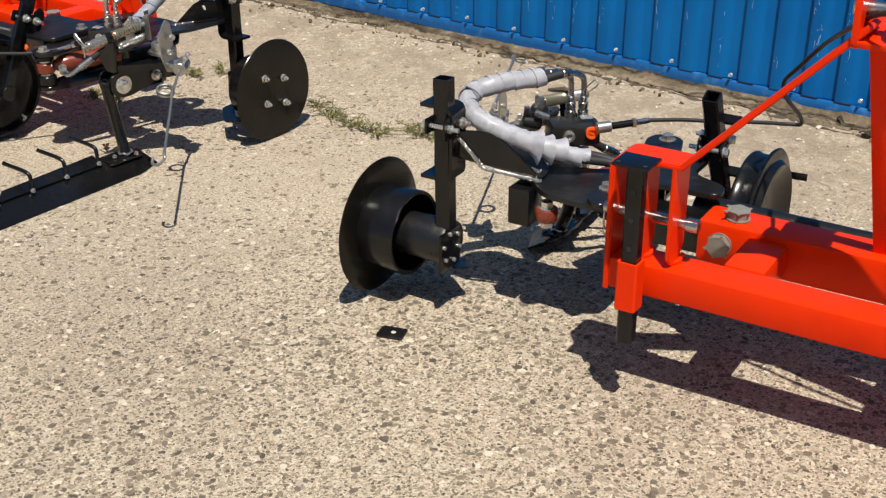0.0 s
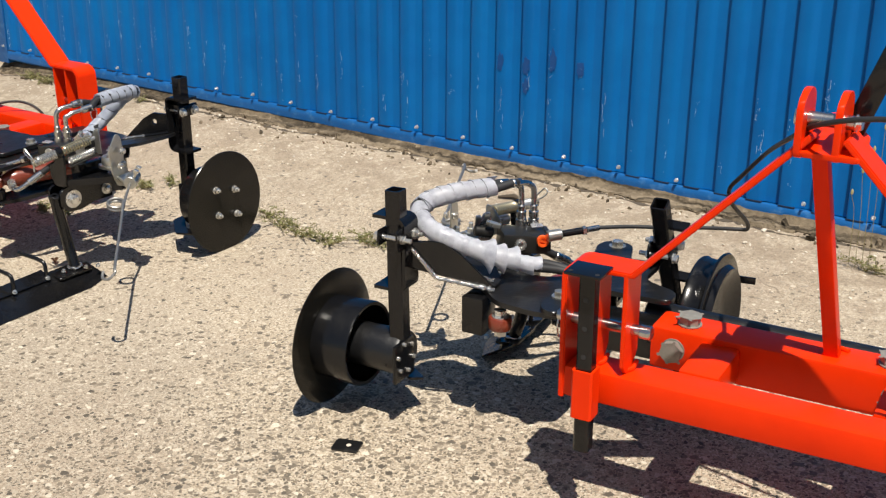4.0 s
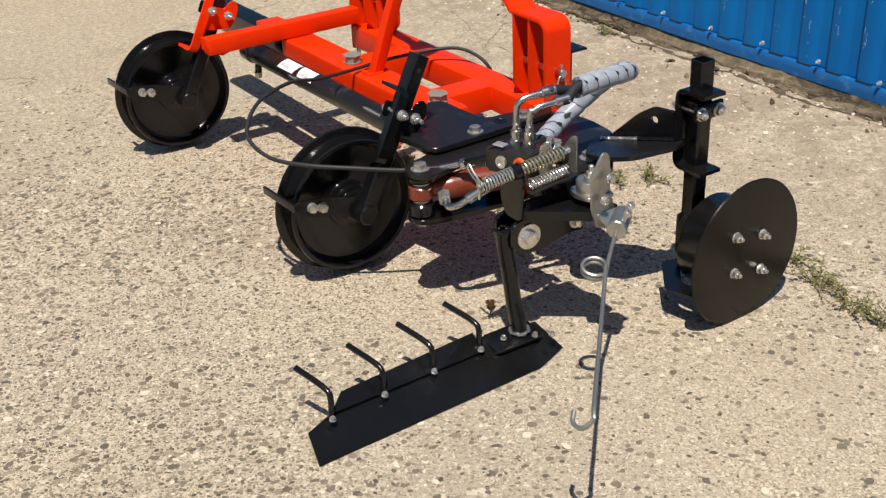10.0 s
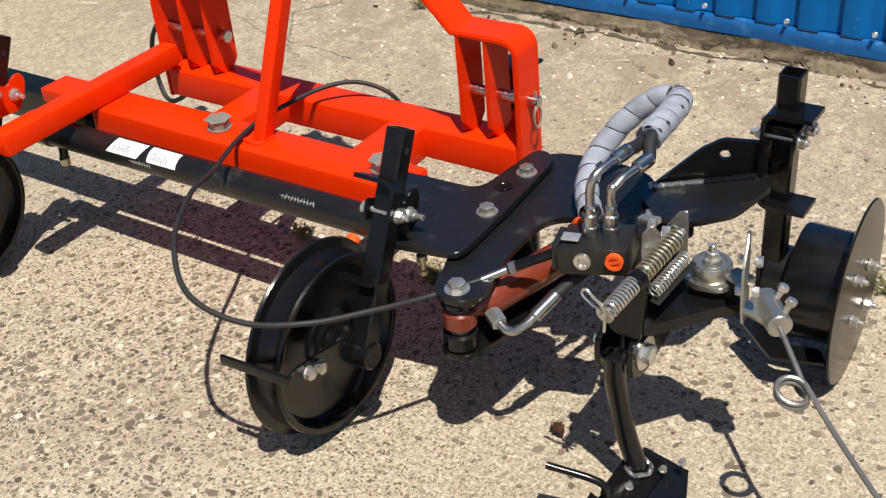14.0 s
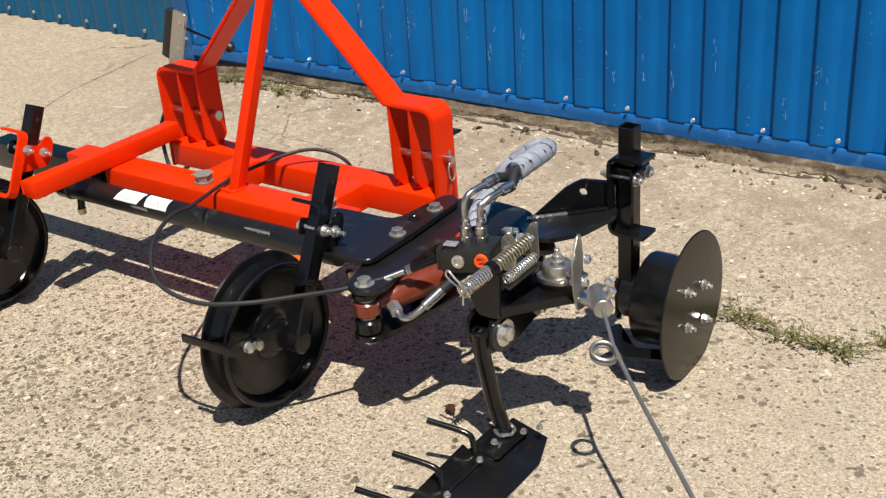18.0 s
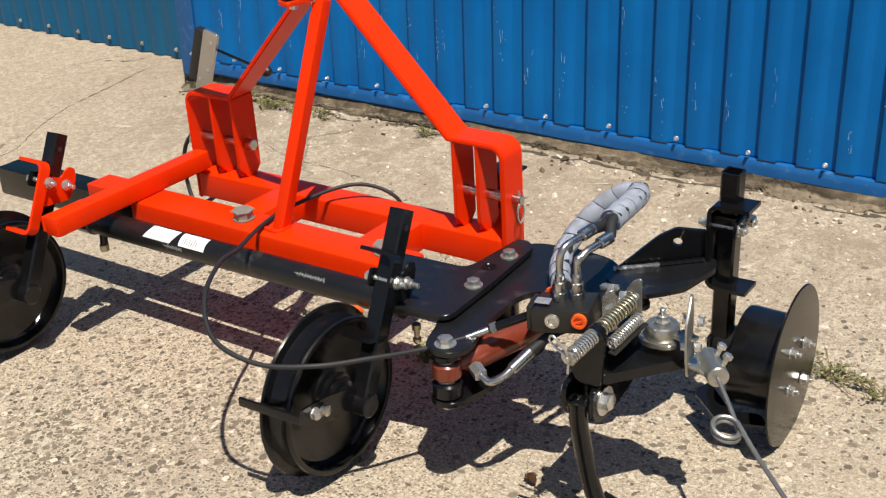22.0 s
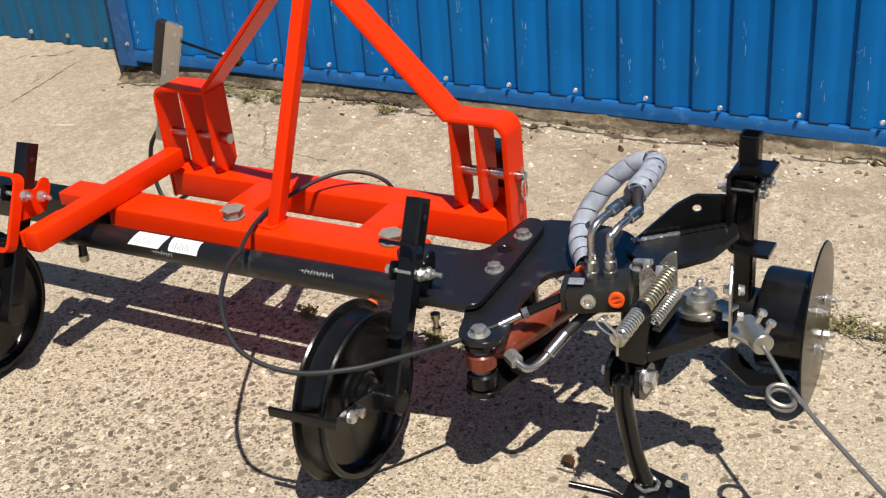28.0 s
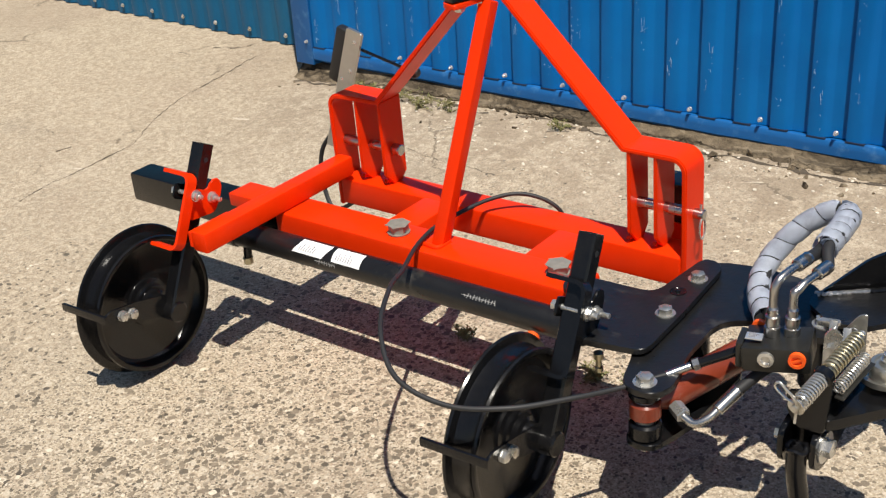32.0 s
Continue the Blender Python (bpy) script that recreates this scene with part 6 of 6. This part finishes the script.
r = random.Random(3)
chips = B()
for k in range(700):
    x = r.uniform(-5.2, -0.2)
    y = 3.80 - abs(r.gauss(0, 0.22))
    s = r.uniform(0.0015, 0.006) * (1.7 if r.random() < 0.08 else 1)
    m = Matrix.Translation((x, y, ground_z(x, y) + s * 0.25)) @ Euler((r.random() * 0.5, r.random() * 0.5, r.random() * 6)).to_matrix().to_4x4() @ Matrix.Diagonal((s * r.uniform(0.8, 1.6), s, s * 0.5, 1))
    bmesh.ops.create_icosphere(chips, subdivisions=1, radius=1, matrix=m)
tagged(new("concrete_chips", finish("concrete_chips", chips, STONE, 20)), "loose pale concrete chips along the wall", "gravel", kind="stuff")

bm = B()
tube(bm, [(-2.255, 3.56, 0.042), (-2.20, 3.58, 0.048), (-2.16, 3.575, 0.042)], 0.008, 8, [0.004, 0.010, 0.005])
thing("stone", bm, CRACK, "brown stone lying on the concrete near the wall", "stone")


def rubble(n, seed):
    """Broken lumps of concrete along the foot of the wall."""
    r = random.Random(seed)
    bm = B()
    for k in range(n):
        x = r.uniform(X0, -0.2)
        y = WALL_Y - 0.050 - abs(r.gauss(0, 0.07))
        z = ground_z(x, y) + max(0.001, 0.014 - (WALL_Y - y) * 0.16)
        q = r.uniform(0.0025, 0.008) * (2.0 if r.random() < 0.10 else 1)
        m = Matrix.Translation((x, y, z)) @ Euler((r.random() * 6, r.random() * 6, r.random() * 6)).to_matrix().to_4x4() @ Matrix.Diagonal((q * r.uniform(1.0, 2.0), q, q * r.uniform(0.4, 0.8), 1))
        vv = bmesh.ops.create_icosphere(bm, subdivisions=1, radius=1, matrix=m)["verts"]
        for v in vv:
            v.co += Vector((r.gauss(0, 1), r.gauss(0, 1), r.gauss(0, 1))) * q * 0.16
    return tagged(new("rubble", finish("rubble", bm, RUBBLE, 15)), "broken brown concrete lumps at the wall foot", "rubble", kind="stuff")


rubble(360, 12)


def pebble_material():
    """Brown and grey river pebbles, each of its own shade."""
    m = bpy.data.materials.new("bare_pebbles")
    m.use_nodes = True
    n, ln = m.node_tree.nodes, m.node_tree.links
    b = n["Principled BSDF"]
    geo = n.new("ShaderNodeNewGeometry")
    ramp = n.new("ShaderNodeValToRGB")
    cr = ramp.color_ramp
    cr.elements[0].color, cr.elements[1].color = (0.075, 0.061, 0.045, 1), (0.60, 0.525, 0.415, 1)
    for p, c in ((0.12, (0.115, 0.095, 0.070, 1)), (0.34, (0.165, 0.133, 0.095, 1)), (0.58, (0.22, 0.178, 0.128, 1)), (0.74, (0.30, 0.25, 0.185, 1)), (0.86, (0.46, 0.395, 0.305, 1))):
        cr.elements.new(p).color = c
    ln.new(geo.outputs["Random Per Island"], ramp.inputs[0])
    tc = n.new("ShaderNodeTexCoord")
    nz = n.new("ShaderNodeTexNoise")
    nz.inputs["Scale"].default_value = 260
    nz.inputs["Detail"].default_value = 5
    ln.new(tc.outputs["Object"], nz.inputs["Vector"])
    mx = n.new("ShaderNodeMix")
    mx.data_type = "RGBA"
    mx.blend_type = "OVERLAY"
    mx.inputs[0].default_value = 0.55
    ln.new(ramp.outputs[0], mx.inputs[6])
    ln.new(nz.outputs[0], mx.inputs[7])
    ln.new(mx.outputs[2], b.inputs["Base Color"])
    b.inputs["Roughness"].default_value = 0.62
    return m


def pebbles(n, seed):
    """Flat-topped stones standing a little out of the cement, thinning out towards the wall and the gate."""
    r = random.Random(seed)
    vs, fs = [], []
    made = 0
    while made < n:
        x, y = r.uniform(-5.3, -0.5), r.uniform(0.75, 3.5)
        thin = 1.0 - 0.85 * min(1, max(0, (y - 2.3) / 1.0)) - 0.75 * min(1, max(0, (-4.3 - x) / 0.8))
        thin *= 0.75 + 0.9 * noise.noise(Vector((x * 1.6, y * 1.6, 3)))
        thin *= 1 - 0.85 * math.exp(-((x + 2.62) / 0.5) ** 2 - ((y - 2.30) / 0.48) ** 2)
        if r.random() > thin:
            continue
        made += 1
        big = min(0.0120, 0.0046 * math.exp(r.gauss(0.10, 0.44)))
        slim, turn, h = r.uniform(0.5, 0.95), r.uniform(0, 6.28), r.uniform(0.0004, 0.0011)
        ct, sn = math.cos(turn), math.sin(turn)
        k0 = len(vs)
        ring = []
        for k in range(7):
            a = (k + r.uniform(-0.25, 0.25)) * 2 * math.pi / 7
            q = r.uniform(0.82, 1.12)
            ring.append((big * q * math.cos(a), big * slim * q * math.sin(a)))
        up = ground_z(x, y)
        for f, z in ((1.0, up - 0.0004), (0.84, up + h)):
            vs += [(x + f * (a * ct - b * sn), y + f * (a * sn + b * ct), z) for a, b in ring]
        fs += [(k0 + k, k0 + (k + 1) % 7, k0 + 7 + (k + 1) % 7, k0 + 7 + k) for k in range(7)]
        fs.append(tuple(range(k0 + 7, k0 + 14)))
    me = bpy.data.meshes.new("bare_pebbles")
    me.from_pydata(vs, [], fs)
    me.materials.append(pebble_material())
    return tagged(new("bare_pebbles", me), "brown and grey pebbles bare in the concrete", "pebbles", kind="stuff")


pebbles(42000, 21)


def dry_leaf(x, y, turn):
    """A curled brown leaf on its stalk."""
    bm = B()
    rows = []
    for i in range(9):
        f = i / 8
        w = 0.011 * math.sin(math.pi * min(1, f * 0.95 + 0.04)) ** 0.7 * (1 + 0.25 * math.sin(i * 2.7))
        rows.append([bm.verts.new((0.034 * f, w * k, 0.003 + 0.009 * abs(k) + 0.006 * math.sin(f * 3.0))) for k in (-1, -0.5, 0, 0.5, 1)])
    for a, b in zip(rows, rows[1:]):
        for k in range(4):
            bm.faces.new((a[k], a[k + 1], b[k + 1], b[k]))
    bmesh.ops.solidify(bm, geom=bm.faces[:], thickness=0.0006)
    leaf = thing("dry_leaf", bm, LEAF_DRY, "curled dry brown leaf lying on concrete", "leaf")
    part("stalk", tube(B(), smooth_path([(0.001, 0, 0.004), (-0.012, 0.004, 0.007), (-0.024, -0.002, 0.003)], 5), 0.0009, 6), LEAF_DRY, leaf)
    leaf.matrix_world = pose(x, y, 0.0003, 0, 0, turn)


dry_leaf(-3.125, 2.317, 150)
